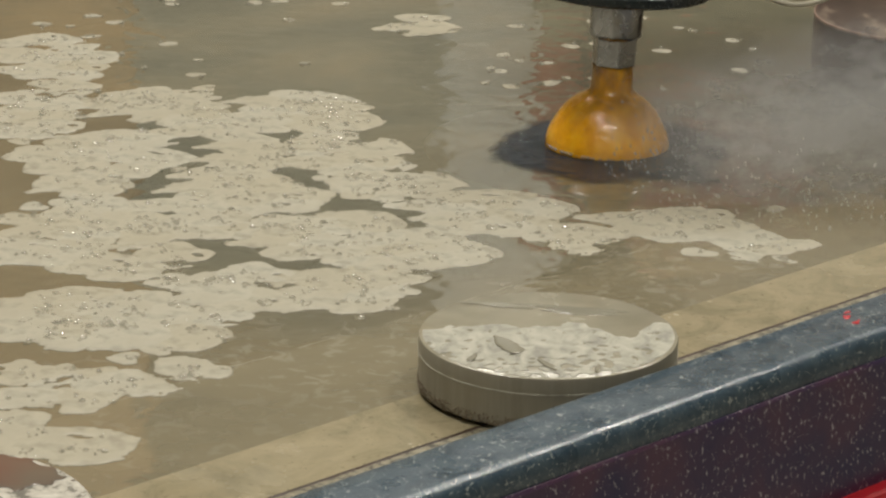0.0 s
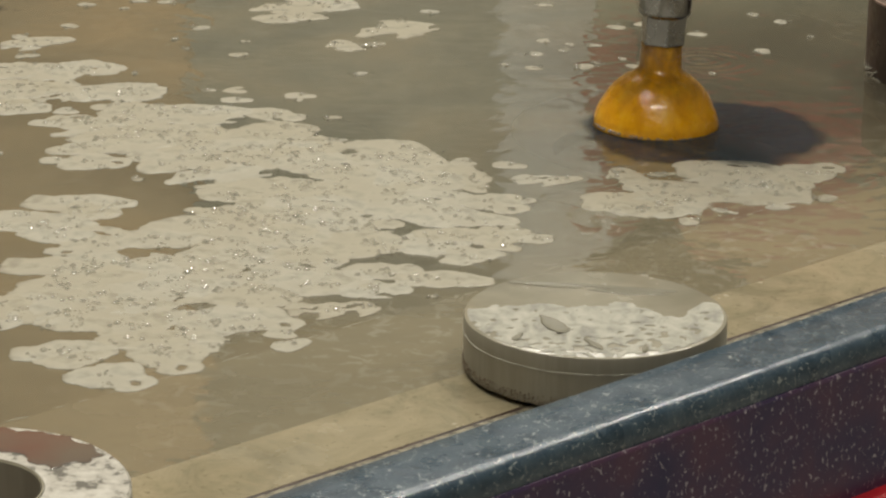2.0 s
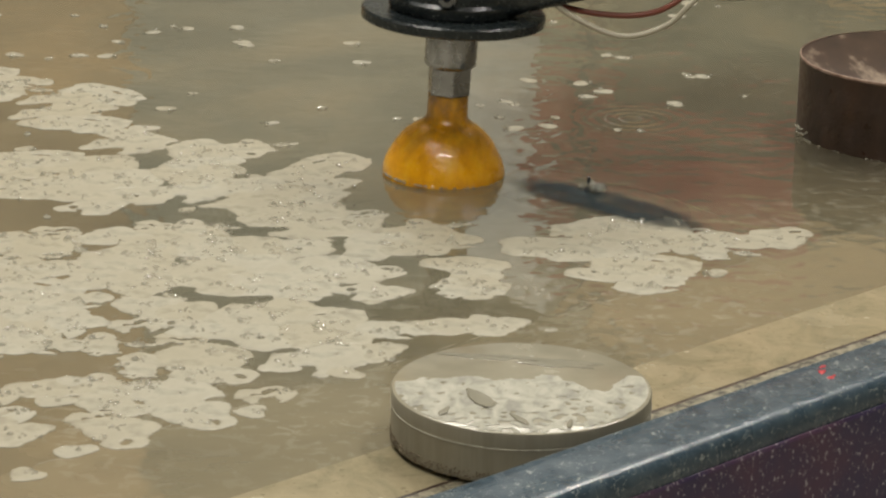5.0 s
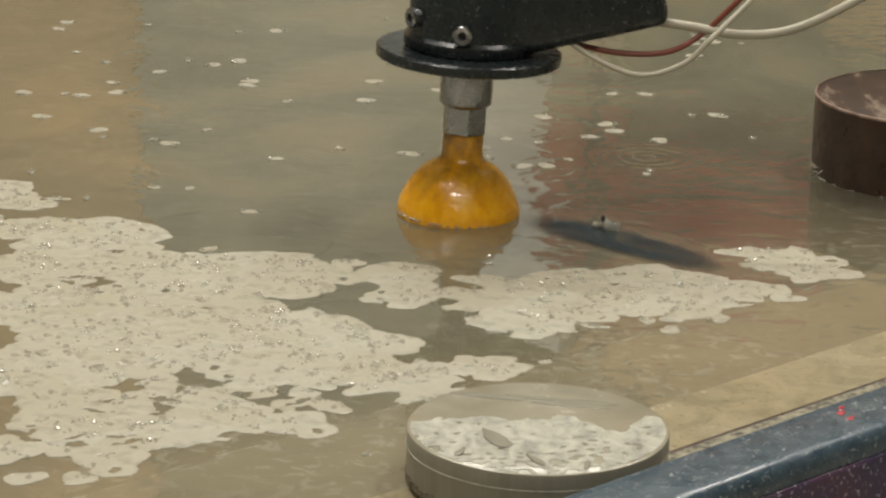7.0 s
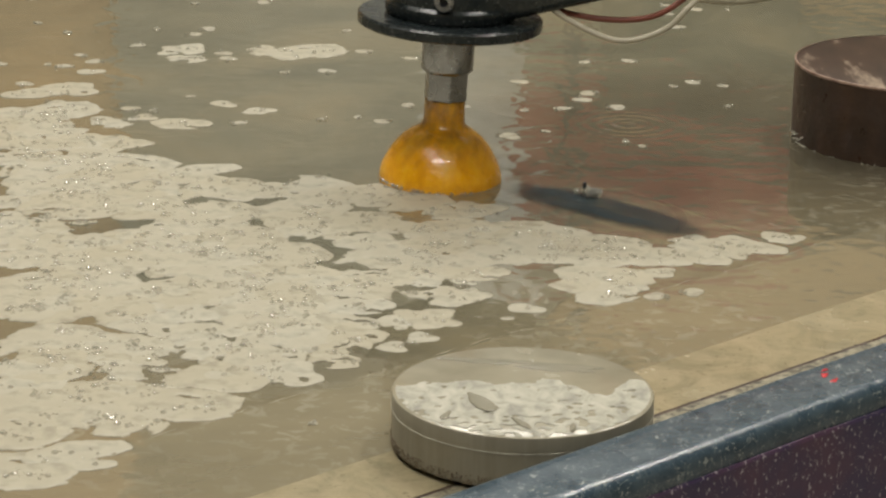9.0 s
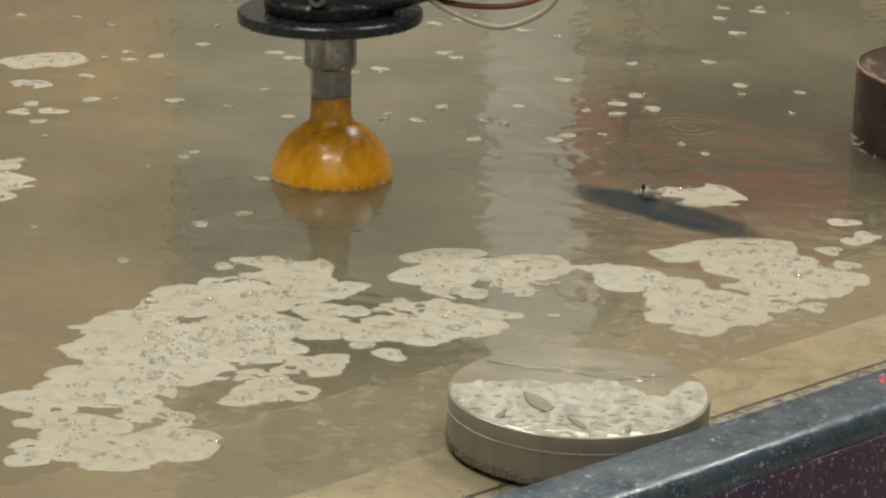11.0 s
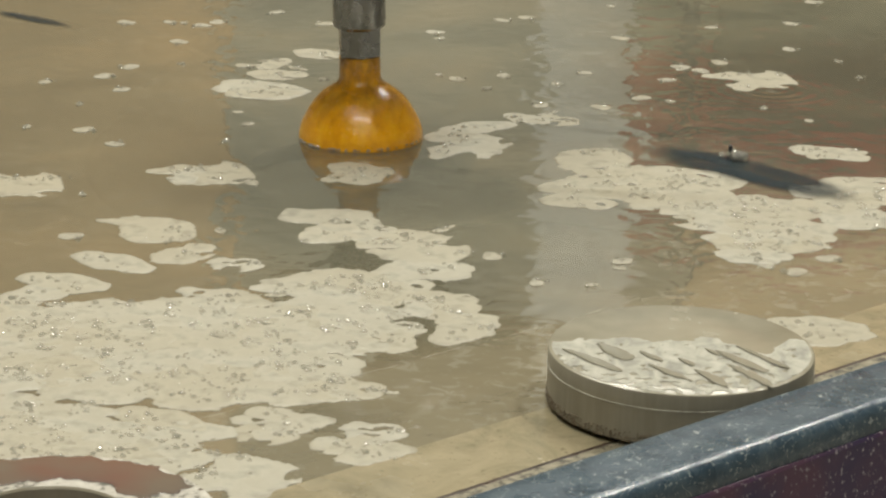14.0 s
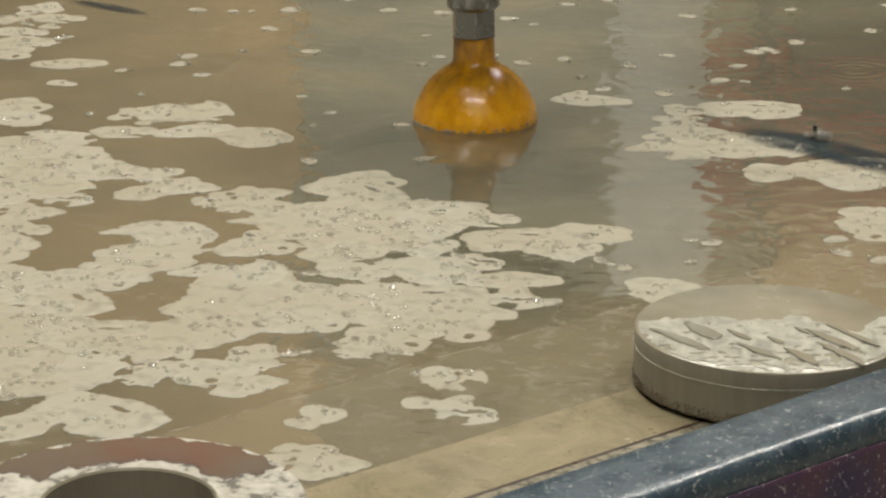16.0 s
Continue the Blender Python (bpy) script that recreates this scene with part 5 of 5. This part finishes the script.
    field(15, [(-0.039, 0.410, 0.030, 0.048, 1.06), (0.014, 0.362, 0.036, 0.030, 1.06), (0.055, 0.344, 0.029, 0.029, 1.06), (0.055, 0.278, 0.022, 0.042, 1.06), (-0.043, 0.235, 0.013, 0.018, 0.88), (-0.021, 0.166, 0.011, 0.015, 0.88), (-0.106, 0.487, 0.015, 0.025, 0.97), (-0.061, 0.125, 0.010, 0.010, 0.7), (-0.106, 0.067, 0.007, 0.008, 0.88), (-0.386, 0.323, 0.014, 0.012, 0.88), (-0.352, 0.234, 0.007, 0.008, 0.88), (-0.306, 0.246, 0.009, 0.008, 0.88), (-0.293, 0.365, 0.010, 0.012, 0.88), (-0.243, 0.653, 0.015, 0.020, 0.88), (-0.151, 0.683, 0.020, 0.017, 0.79), (-0.378, 0.751, 0.012, 0.019, 0.88), (-0.420, 0.492, 0.011, 0.011, 0.88), (-0.457, 0.526, 0.013, 0.021, 0.79)])
    field(16, [(-0.497, 0.671, 0.024, 0.052, 0.68), (-0.490, 0.612, 0.023, 0.041, 0.68), (-0.444, 0.529, 0.018, 0.037, 0.51), (-0.448, 0.428, 0.021, 0.026, 0.59), (-0.416, 0.341, 0.036, 0.048, 0.77), (-0.397, 0.262, 0.028, 0.048, 0.77), (-0.366, 0.310, 0.019, 0.023, 0.68), (-0.359, 0.437, 0.024, 0.021, 0.77), (-0.313, 0.395, 0.027, 0.020, 0.68), (-0.374, 0.395, 0.013, 0.019, 0.68), (-0.328, 0.280, 0.022, 0.024, 0.85), (-0.281, 0.251, 0.037, 0.023, 0.85), (-0.234, 0.225, 0.033, 0.030, 0.85), (-0.194, 0.218, 0.033, 0.045, 0.85), (-0.157, 0.237, 0.021, 0.026, 0.77), (-0.215, 0.291, 0.016, 0.024, 0.77), (-0.310, 0.207, 0.013, 0.025, 0.77), (-0.309, 0.158, 0.013, 0.033, 0.77)])
    field(16, [(-0.328, 0.137, 0.011, 0.032, 0.68), (-0.255, 0.183, 0.013, 0.011, 0.85), (-0.233, 0.138, 0.013, 0.018, 0.85), (-0.199, 0.134, 0.011, 0.011, 0.85), (-0.218, 0.174, 0.012, 0.013, 0.85), (-0.256, 0.117, 0.017, 0.026, 0.77), (-0.238, 0.076, 0.038, 0.033, 0.85), (-0.197, 0.080, 0.027, 0.025, 0.85), (-0.156, 0.076, 0.024, 0.033, 0.85), (-0.124, 0.113, 0.017, 0.034, 0.85), (-0.161, 0.154, 0.023, 0.032, 0.85), (-0.129, 0.195, 0.015, 0.019, 0.77), (-0.097, 0.189, 0.020, 0.027, 0.81), (-0.180, 0.038, 0.012, 0.017, 0.85), (-0.143, -0.008, 0.013, 0.011, 0.85), (-0.142, -0.043, 0.016, 0.011, 0.85), (-0.193, -0.060, 0.011, 0.015, 0.68), (-0.191, -0.106, 0.012, 0.011, 0.59)])
    field(16, [(-0.228, 0.014, 0.010, 0.010, 0.68), (-0.348, 0.108, 0.033, 0.061, 0.42), (-0.325, 0.012, 0.034, 0.052, 0.47), (-0.278, 0.016, 0.028, 0.045, 0.51), (-0.257, -0.026, 0.032, 0.025, 0.42), (-0.309, -0.066, 0.027, 0.033, 0.42), (-0.044, 0.121, 0.022, 0.010, 0.68), (-0.014, 0.387, 0.036, 0.027, 1.02), (-0.044, 0.448, 0.012, 0.037, 0.77), (-0.007, 0.486, 0.014, 0.017, 0.77), (0.046, 0.342, 0.019, 0.019, 0.85), (0.017, 0.337, 0.016, 0.016, 0.85), (0.060, 0.249, 0.018, 0.021, 0.85), (-0.105, 0.501, 0.016, 0.023, 0.77)])


drift_of_the_foam()
# foam placed just past the left edge of the camera's view, to fill it
VIEW_EDGE = {
    2.5: [(-0.409, 0.513, 0.026, 0.040, 0.9), (-0.352, 0.264, 0.026, 0.040, 0.9), (-0.308, 0.075, 0.026, 0.040, 0.9)],
    3.5: [(-0.411, 0.535, 0.026, 0.040, 0.9), (-0.365, 0.335, 0.026, 0.040, 0.9), (-0.328, 0.174, 0.026, 0.040, 0.9), (-0.298, 0.042, 0.026, 0.040, 0.9)],
    5: [(-0.386, 0.636, 0.026, 0.040, 0.9), (-0.342, 0.425, 0.026, 0.040, 0.9), (-0.307, 0.256, 0.026, 0.040, 0.9), (-0.278, 0.117, 0.026, 0.040, 0.9), (-0.254, 0.001, 0.026, 0.040, 0.9)],
    9.5: [(-0.375, 0.518, 0.026, 0.040, 0.9), (-0.335, 0.330, 0.026, 0.040, 0.9), (-0.303, 0.178, 0.026, 0.040, 0.9), (-0.276, 0.053, 0.026, 0.040, 0.9)],
    12: [(-0.314, 0.123, 0.026, 0.040, 0.9), (-0.297, 0.050, 0.026, 0.040, 0.9), (-0.280, -0.023, 0.026, 0.040, 0.9)],
    13: [(-0.298, 0.040, 0.026, 0.040, 0.9), (-0.282, -0.032, 0.026, 0.040, 0.9), (-0.268, -0.097, 0.026, 0.040, 0.9)],
    14: [(-0.342, 0.080, 0.026, 0.040, 0.9), (-0.323, 0.003, 0.026, 0.040, 0.9), (-0.307, -0.066, 0.026, 0.040, 0.9)],
    15: [(-0.391, 0.153, 0.026, 0.040, 0.9), (-0.364, 0.051, 0.026, 0.040, 0.9), (-0.341, -0.037, 0.026, 0.040, 0.9)],
    16: [(-0.447, 0.326, 0.026, 0.040, 0.9), (-0.408, 0.177, 0.026, 0.040, 0.9), (-0.375, 0.054, 0.026, 0.040, 0.9), (-0.351, -0.035, 0.026, 0.040, 0.9)],
}
for when, rows in VIEW_EDGE.items():
    FIELDS[when] = FIELDS[when] + rows
# more foam along the left edge of the camera's view
for when in FIELDS:
    if when in (1.5, 7.5):
        FIELDS[when] = FIELDS[when] + [(-0.335, 0.13, 0.035, 0.16, 0.75), (-0.40, 0.38, 0.045, 0.12, 0.7)]


def smooth_noise(x, y, s, seed):
    """Rounded outlines with a little tearing."""
    return noise.noise(Vector((x * s, y * s, seed))) + 0.28 * noise.noise(Vector((x * s * 2.3, y * s * 2.3, seed + 9))) + 0.10 * noise.noise(Vector((x * s * 6.1, y * s * 6.1, seed + 17)))


def foam_shapes():
    """A few raft shapes with rounded shores and holes, each with its own bubbles."""
    shapes = []
    for k in range(22):
        big = k < 12
        lace = k in (1, 7)
        R = RAFT_SIZES[RAFT_MIX[k % 6]] if big else 0.0017 + 0.00042 * (k - 12)
        st = 1.15 + 0.35 * math.sin(k * 1.7)
        sc, rough, cut, hole = ((36, 0.56, 0.42, 46), (48, 0.62, 0.38, 56), (70, 0.55, 0.6, 80))[RAFT_MIX[k % 6]] if big else (0.55 / R, 0.45, 0.5, 0.9 / R)
        if lace:
            sc, rough, cut, hole = 46, 0.80, 0.08, 92

        def field(x, y):
            r = math.hypot(x / (1.3 * R), y / (R * 0.95))
            return 0.50 - 0.52 * r * r + rough * smooth_noise(x, y * st, sc, k * 3.1) - 2.6 * max(0.0, smooth_noise(x, y * 1.2, hole, 40 + k) - cut)

        E = R * 1.9
        bm = island(field, -E, -E, E, E, 60 if lace else 50 if big else 20, 0.0004 if big else 0.00006, 0.0, 0.0006)
        rng = random.Random(k)
        bb = bmesh.new()
        bm.verts.ensure_lookup_table()
        tops = [v.co.copy() for v in bm.verts if v.co.z > (0.0002 if big else 0.00002)] or [v.co.copy() for v in bm.verts]
        for c in range((5, 3, 2)[RAFT_MIX[k % 6]] if big else 2):
            p = rng.choice(tops)
            for q in range(rng.choice((1, 2, 3, 5, 8)) if big else rng.choice((2, 3, 5))):
                s = rng.uniform(0.0004, 0.0010) if rng.random() < 0.8 else rng.uniform(0.0011, 0.0020)
                o = Vector((rng.gauss(0, 0.0030), rng.gauss(0, 0.0030), 0)) * (q > 0) * (1 if big else 0.7)
                bmesh.ops.create_icosphere(bb, subdivisions=2, radius=s, matrix=Matrix.Translation(p + o + Vector((0, 0, -s * 0.15))))
        me = [bpy.data.meshes.new("froth"), bpy.data.meshes.new("bubble_froth")]
        for m, b, mat in zip(me, (bm, bb), (M["froth"], M["bubble"])):
            b.to_mesh(m)
            b.free()
            m.materials.append(mat)
            for f in m.polygons:
                f.use_smooth = True
        shapes.append(me)
    return shapes


def raft_for(a, b):
    """The size of raft that suits an ellipse."""
    m = min(a, b)
    return RAFT_SIZES[2] if m < 0.013 else RAFT_SIZES[0] if m > 0.034 else RAFT_SIZES[1]


def spread(fields, n, rng):
    """n places with the raft size that each asks for: over the ellipses as their area and cover ask, the rest in the foam bank beyond the view."""
    out = []
    for x, y, a, b, c in fields:
        R = raft_for(a, b)
        want = max(1, round(c * math.pi * a * b / ((1.5 if R > 0.02 else 1.95) * R * R)))
        ia, ib = max(a - 0.45 * R, 0.002), max(b - 0.35 * R, 0.002)
        for i in range(min(want, n - len(out))):
            best, far = None, -1
            for _ in range(14):
                r, th = math.sqrt(rng.random()), rng.uniform(0, 2 * math.pi)
                p = (x + ia * r * math.cos(th), y + ib * r * math.sin(th))
                d = min([math.hypot(p[0] - q[0], (p[1] - q[1])) for q in out] or [1])
                if d > far:
                    best, far = p, d
            out.append((best[0], best[1], R))
    while len(out) < n:
        r, th = math.sqrt(rng.random()), rng.uniform(0, 2 * math.pi)
        out.append((-0.66 + 0.14 * r * math.cos(th), 0.25 + 0.40 * r * math.sin(th), RAFT_SIZES[RAFT_MIX[len(out) % 6]]))
    return np.array(out)


def matched(a, b, sizes, rng):
    """b in the order that lets each raft drift the least from a and suits its size."""
    n = len(a)
    perm = np.arange(n)
    order = np.argsort(a[:, 0] + 0.3 * a[:, 1])
    perm[order] = np.argsort(b[:, 0] + 0.3 * b[:, 1])
    cost = ((a[:, None, :2] - b[None, :, :2]) ** 2).sum(2) + 60.0 * (sizes[:, None] - b[None, :, 2]) ** 2
    cost = cost.tolist()
    perm = perm.tolist()
    for _ in range(45000):
        i, j = rng.randrange(n), rng.randrange(n)
        if cost[i][perm[j]] + cost[j][perm[i]] < cost[i][perm[i]] + cost[j][perm[j]]:
            perm[i], perm[j] = perm[j], perm[i]
    return b[perm]


def build_foam(n=298):
    shapes = foam_shapes()
    rng = random.Random(21)
    times = sorted(FIELDS)
    sizes = np.array([RAFT_SIZES[RAFT_MIX[i % 6]] for i in range(n)])
    start = spread(FIELDS[times[0]], n, rng)
    places = [matched(start, start, sizes, rng)]
    for t in times[1:]:
        places.append(matched(places[-1], spread(FIELDS[t], n, rng), sizes, rng))
    made = []
    for i in range(n):
        froth, bubbles = shapes[i % 12]
        o = tagged(new("foam_raft", froth), "torn cream-white foam raft floating on the water", "foam", "foam rafts")
        b = new("bubble_froth", bubbles)
        b.parent = o
        b["kind"] = "stuff"
        a0, z = rng.uniform(-30, 30) + (180 if i % 2 else 0), 0.0001 + 0.0003 * i / n
        spin = [a0]
        rows = []
        for t, p in zip(times, places):
            spin.append(spin[-1] + rng.uniform(-14, 14))
            rows.append((t, pose(p[i][0], p[i][1], z, 0, 0, spin[-1])))
        made.append((o, rows))
    # single flecks over the open water
    flecks = 104
    for i in range(flecks):
        froth, bubbles = shapes[12 + (i * 7) % 10 if i % 5 else 21]
        o = tagged(new("foam_fleck", froth), "small cream foam fleck with bubbles on the water", "foam", "foam flecks")
        b = new("bubble_froth", bubbles)
        b.parent = o
        b["kind"] = "stuff"
        x, y = rng.uniform(-0.42, 0.16), 0.02 + 0.98 * rng.random() ** 0.8
        if (x - y) > -0.06:
            x -= 0.2
        if math.hypot(x - 0.04, y - 0.39) < 0.11:
            y += 0.22
        a, z = rng.uniform(0, 360), 0.0002 + 0.0003 * rng.random()
        rows = []
        vx, vy = rng.uniform(-0.008, 0.004), rng.uniform(-0.006, 0.004)
        for t in (0, 2, 4, 6, 8, 10, 12, 14, 16):
            rows.append((t, pose(x, y, z, 0, 0, a)))
            x, y, a = x + 2 * vx + rng.uniform(-0.008, 0.008), y + 2 * vy + rng.uniform(-0.008, 0.008), a + rng.uniform(-20, 20)
        made.append((o, rows))
    return made


def build_clouds():
    """Black abrasive drifting in the water, drawn as dark sheets at its surface."""
    made = []

    def sheet(name, mat, label, r):
        bm = lathe([(0, 0.0), (r * 0.5, 0.0), (r, 0.0)], 40)
        return tagged(part(name, bm, mat), label, "silt cloud")

    # dark sheet for the jet's hollow and abrasive, drawn down as the jet stops
    o = sheet("abrasive_cloud", M["hollow"], "black abrasive cloud, laid as a dark sheet on the water", 0.115)
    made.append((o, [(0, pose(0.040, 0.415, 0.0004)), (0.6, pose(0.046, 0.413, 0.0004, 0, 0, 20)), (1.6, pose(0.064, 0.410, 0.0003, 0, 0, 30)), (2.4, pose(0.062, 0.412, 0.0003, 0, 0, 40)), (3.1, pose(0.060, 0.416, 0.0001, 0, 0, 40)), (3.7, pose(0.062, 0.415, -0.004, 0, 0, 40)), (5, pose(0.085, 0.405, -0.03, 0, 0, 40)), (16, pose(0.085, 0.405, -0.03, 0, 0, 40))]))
    # black cloud rises from the second cut and sinks again
    o = sheet("abrasive_cloud", M["soot"], "black abrasive cloud, laid as a dark sheet on the water", 0.270)
    x, y = HOLE_2[0] + 0.09, HOLE_2[1]
    low, up = pose(x, y, -0.12), pose(x, y, 0.0002, 0, 0, -4)
    made.append((o, [(0, low), (10.6, low), (11.6, up), (12.6, up), (13.1, pose(x + 0.01, y, -0.0012, 0, 0, -3)), (14.5, pose(x + 0.02, y, -0.006)), (16, pose(x + 0.02, y, -0.009, 0, 0, 2))]))
    return made


def build_spray():
    """Bursts of drops thrown out by the jet; each falls back under the surface."""
    made = []
    rng = random.Random(77)

    def burst(n, spreadx, spready, high, smin, smax, long=3.2):
        verts, faces = [], []
        for _ in range(n):
            a = rng.uniform(0, 2 * math.pi)
            r = rng.random() ** 0.7
            c = Vector((r * spreadx * math.cos(a), r * spready * math.sin(a), 0.001 + high * rng.random() ** 2.0 * (1 - 0.4 * r)))
            d = Vector((0.30 * math.cos(a), 0.30 * math.sin(a), rng.uniform(0.6, 1.0))).normalized()
            u = d.orthogonal().normalized()
            v = d.cross(u)
            s = rng.uniform(smin, smax) * (1 if rng.random() < 0.93 else 1.6)
            half = s * rng.uniform(1.0, long)
            k = len(verts)
            verts += [c + d * half, c - d * half]
            for h, w in ((0.62, 0.8), (0.0, 1.0), (-0.62, 0.8)):
                verts += [c + d * half * h + s * w * (math.cos(q * math.pi / 3) * u + math.sin(q * math.pi / 3) * v) for q in range(6)]
            for i in range(6):
                j = (i + 1) % 6
                faces += [(k, k + 2 + i, k + 2 + j), (k + 1, k + 14 + j, k + 14 + i)]
                faces += [(k + 2 + i, k + 8 + i, k + 8 + j, k + 2 + j), (k + 8 + i, k + 14 + i, k + 14 + j, k + 8 + j)]
        me = bpy.data.meshes.new("spray")
        me.from_pydata([tuple(p) for p in verts], [], faces)
        me.materials.append(M["drop"])
        for f in me.polygons:
            f.use_smooth = True
        return tagged(new("spray", me), "burst of white water drops thrown up by the jet", "spray", kind="stuff")

    def puff(r, mat):
        """Fine mist: one soft, slightly domed veil."""
        bm = lathe([(0, 0.012), (r * 0.5, 0.009), (r, 0.0)], 36)
        bmesh.ops.transform(bm, matrix=pose(0, 0, 0, 90, 0, 0), verts=bm.verts)
        return tagged(part("mist", bm, mat), "pale water mist hanging over the jet", "mist", kind="stuff")

    for k, (x, y, z) in enumerate(((0.160, 0.34, 0.044), (0.225, 0.37, 0.058), (0.135, 0.31, 0.036))):
        o = puff(0.14, M["mist"])
        made.append((o, [(0, pose(x, y, z, 0, 0, 0)), (0.1, pose(x + 0.03, y, z - 0.03)), (0.3, pose(x + 0.10, y + 0.02, z - 0.12)), (0.6, pose(x + 0.12, y, -0.18)), (16, pose(x + 0.12, y, -0.18))]))
    for dx, dy, z, r, mat in ((0.02, -0.10, 0.052, 0.30, "haze"), (0.12, -0.21, 0.050, 0.30, "haze"), (0.16, 0.10, 0.125, 0.42, "veil")):
        o = puff(r, M[mat])
        x, y = HOLE_2[0] + dx, HOLE_2[1] + dy
        low = pose(x, y, -0.28)
        made.append((o, [(0, low), (10.9, low), (11.4, pose(x, y, z)), (11.8, pose(x, y, z)), (12.0, pose(x + 0.01, y + 0.02, z)), (12.3, pose(x + 0.02, y + 0.04, z - 0.14)), (12.7, low), (16, low)]))
    # tail of the first cut
    o = burst(1500, 0.11, 0.11, 0.060, 0.0002, 0.0006)
    made.append((o, [(0, pose(0.145, 0.36, 0.0)), (0.1, pose(0.150, 0.355, -0.02)), (0.3, pose(0.152, 0.35, -0.12)), (0.6, pose(0.152, 0.35, -0.16)), (16, pose(0.152, 0.35, -0.16))]))
    # second cut
    for k, (dx, dy) in enumerate(((0.04, -0.10), (0.13, -0.05), (-0.04, -0.07))):
        o = burst(360, 0.25, 0.24, 0.055, 0.0008, 0.0020, 3.6)
        low, up = pose(HOLE_2[0] + dx, HOLE_2[1] + dy, -0.16), pose(HOLE_2[0] + dx, HOLE_2[1] + dy, 0.0)
        made.append((o, [(0, low), (10.9, low), (11.3, up), (11.9, up), (12.1, pose(HOLE_2[0] + dx, HOLE_2[1] + dy, -0.02)), (12.4, pose(HOLE_2[0] + dx, HOLE_2[1] + dy, -0.12)), (12.8, low), (16, low)]))
    return made


build_tank()
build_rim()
build_hall()
build_disc()
build_slug()
build_ring()
build_slot()
build_scum_line()
BLANKS = build_cut_slugs()
HEAD = build_head()
DROPS = build_drops()
FOAM = build_foam()
CLOUDS = build_clouds()
SPRAY = build_spray()


def motions():
    walk(HEAD, [(t, pose(x, y, HEAD_Z, 0, 2.6 if t < 10.5 else -1.2, 0)) for t, x, y in HEAD_ROWS])
    for o, rows in DROPS + FOAM + CLOUDS + SPRAY:
        walk(o, rows)
    (a, ax, ay), (b, bx, by) = BLANKS
    tilt = pose(ax - 0.004, ay + 0.004, -0.020, 2, -4, 0)
    walk(a, [(0, tilt), (16, tilt)])
    flat, low = pose(bx, by, -0.0142), pose(bx, by, -0.030, 3, 5, 0)
    walk(b, [(0, flat), (10.8, flat), (11.8, low), (16, low)])


motions()
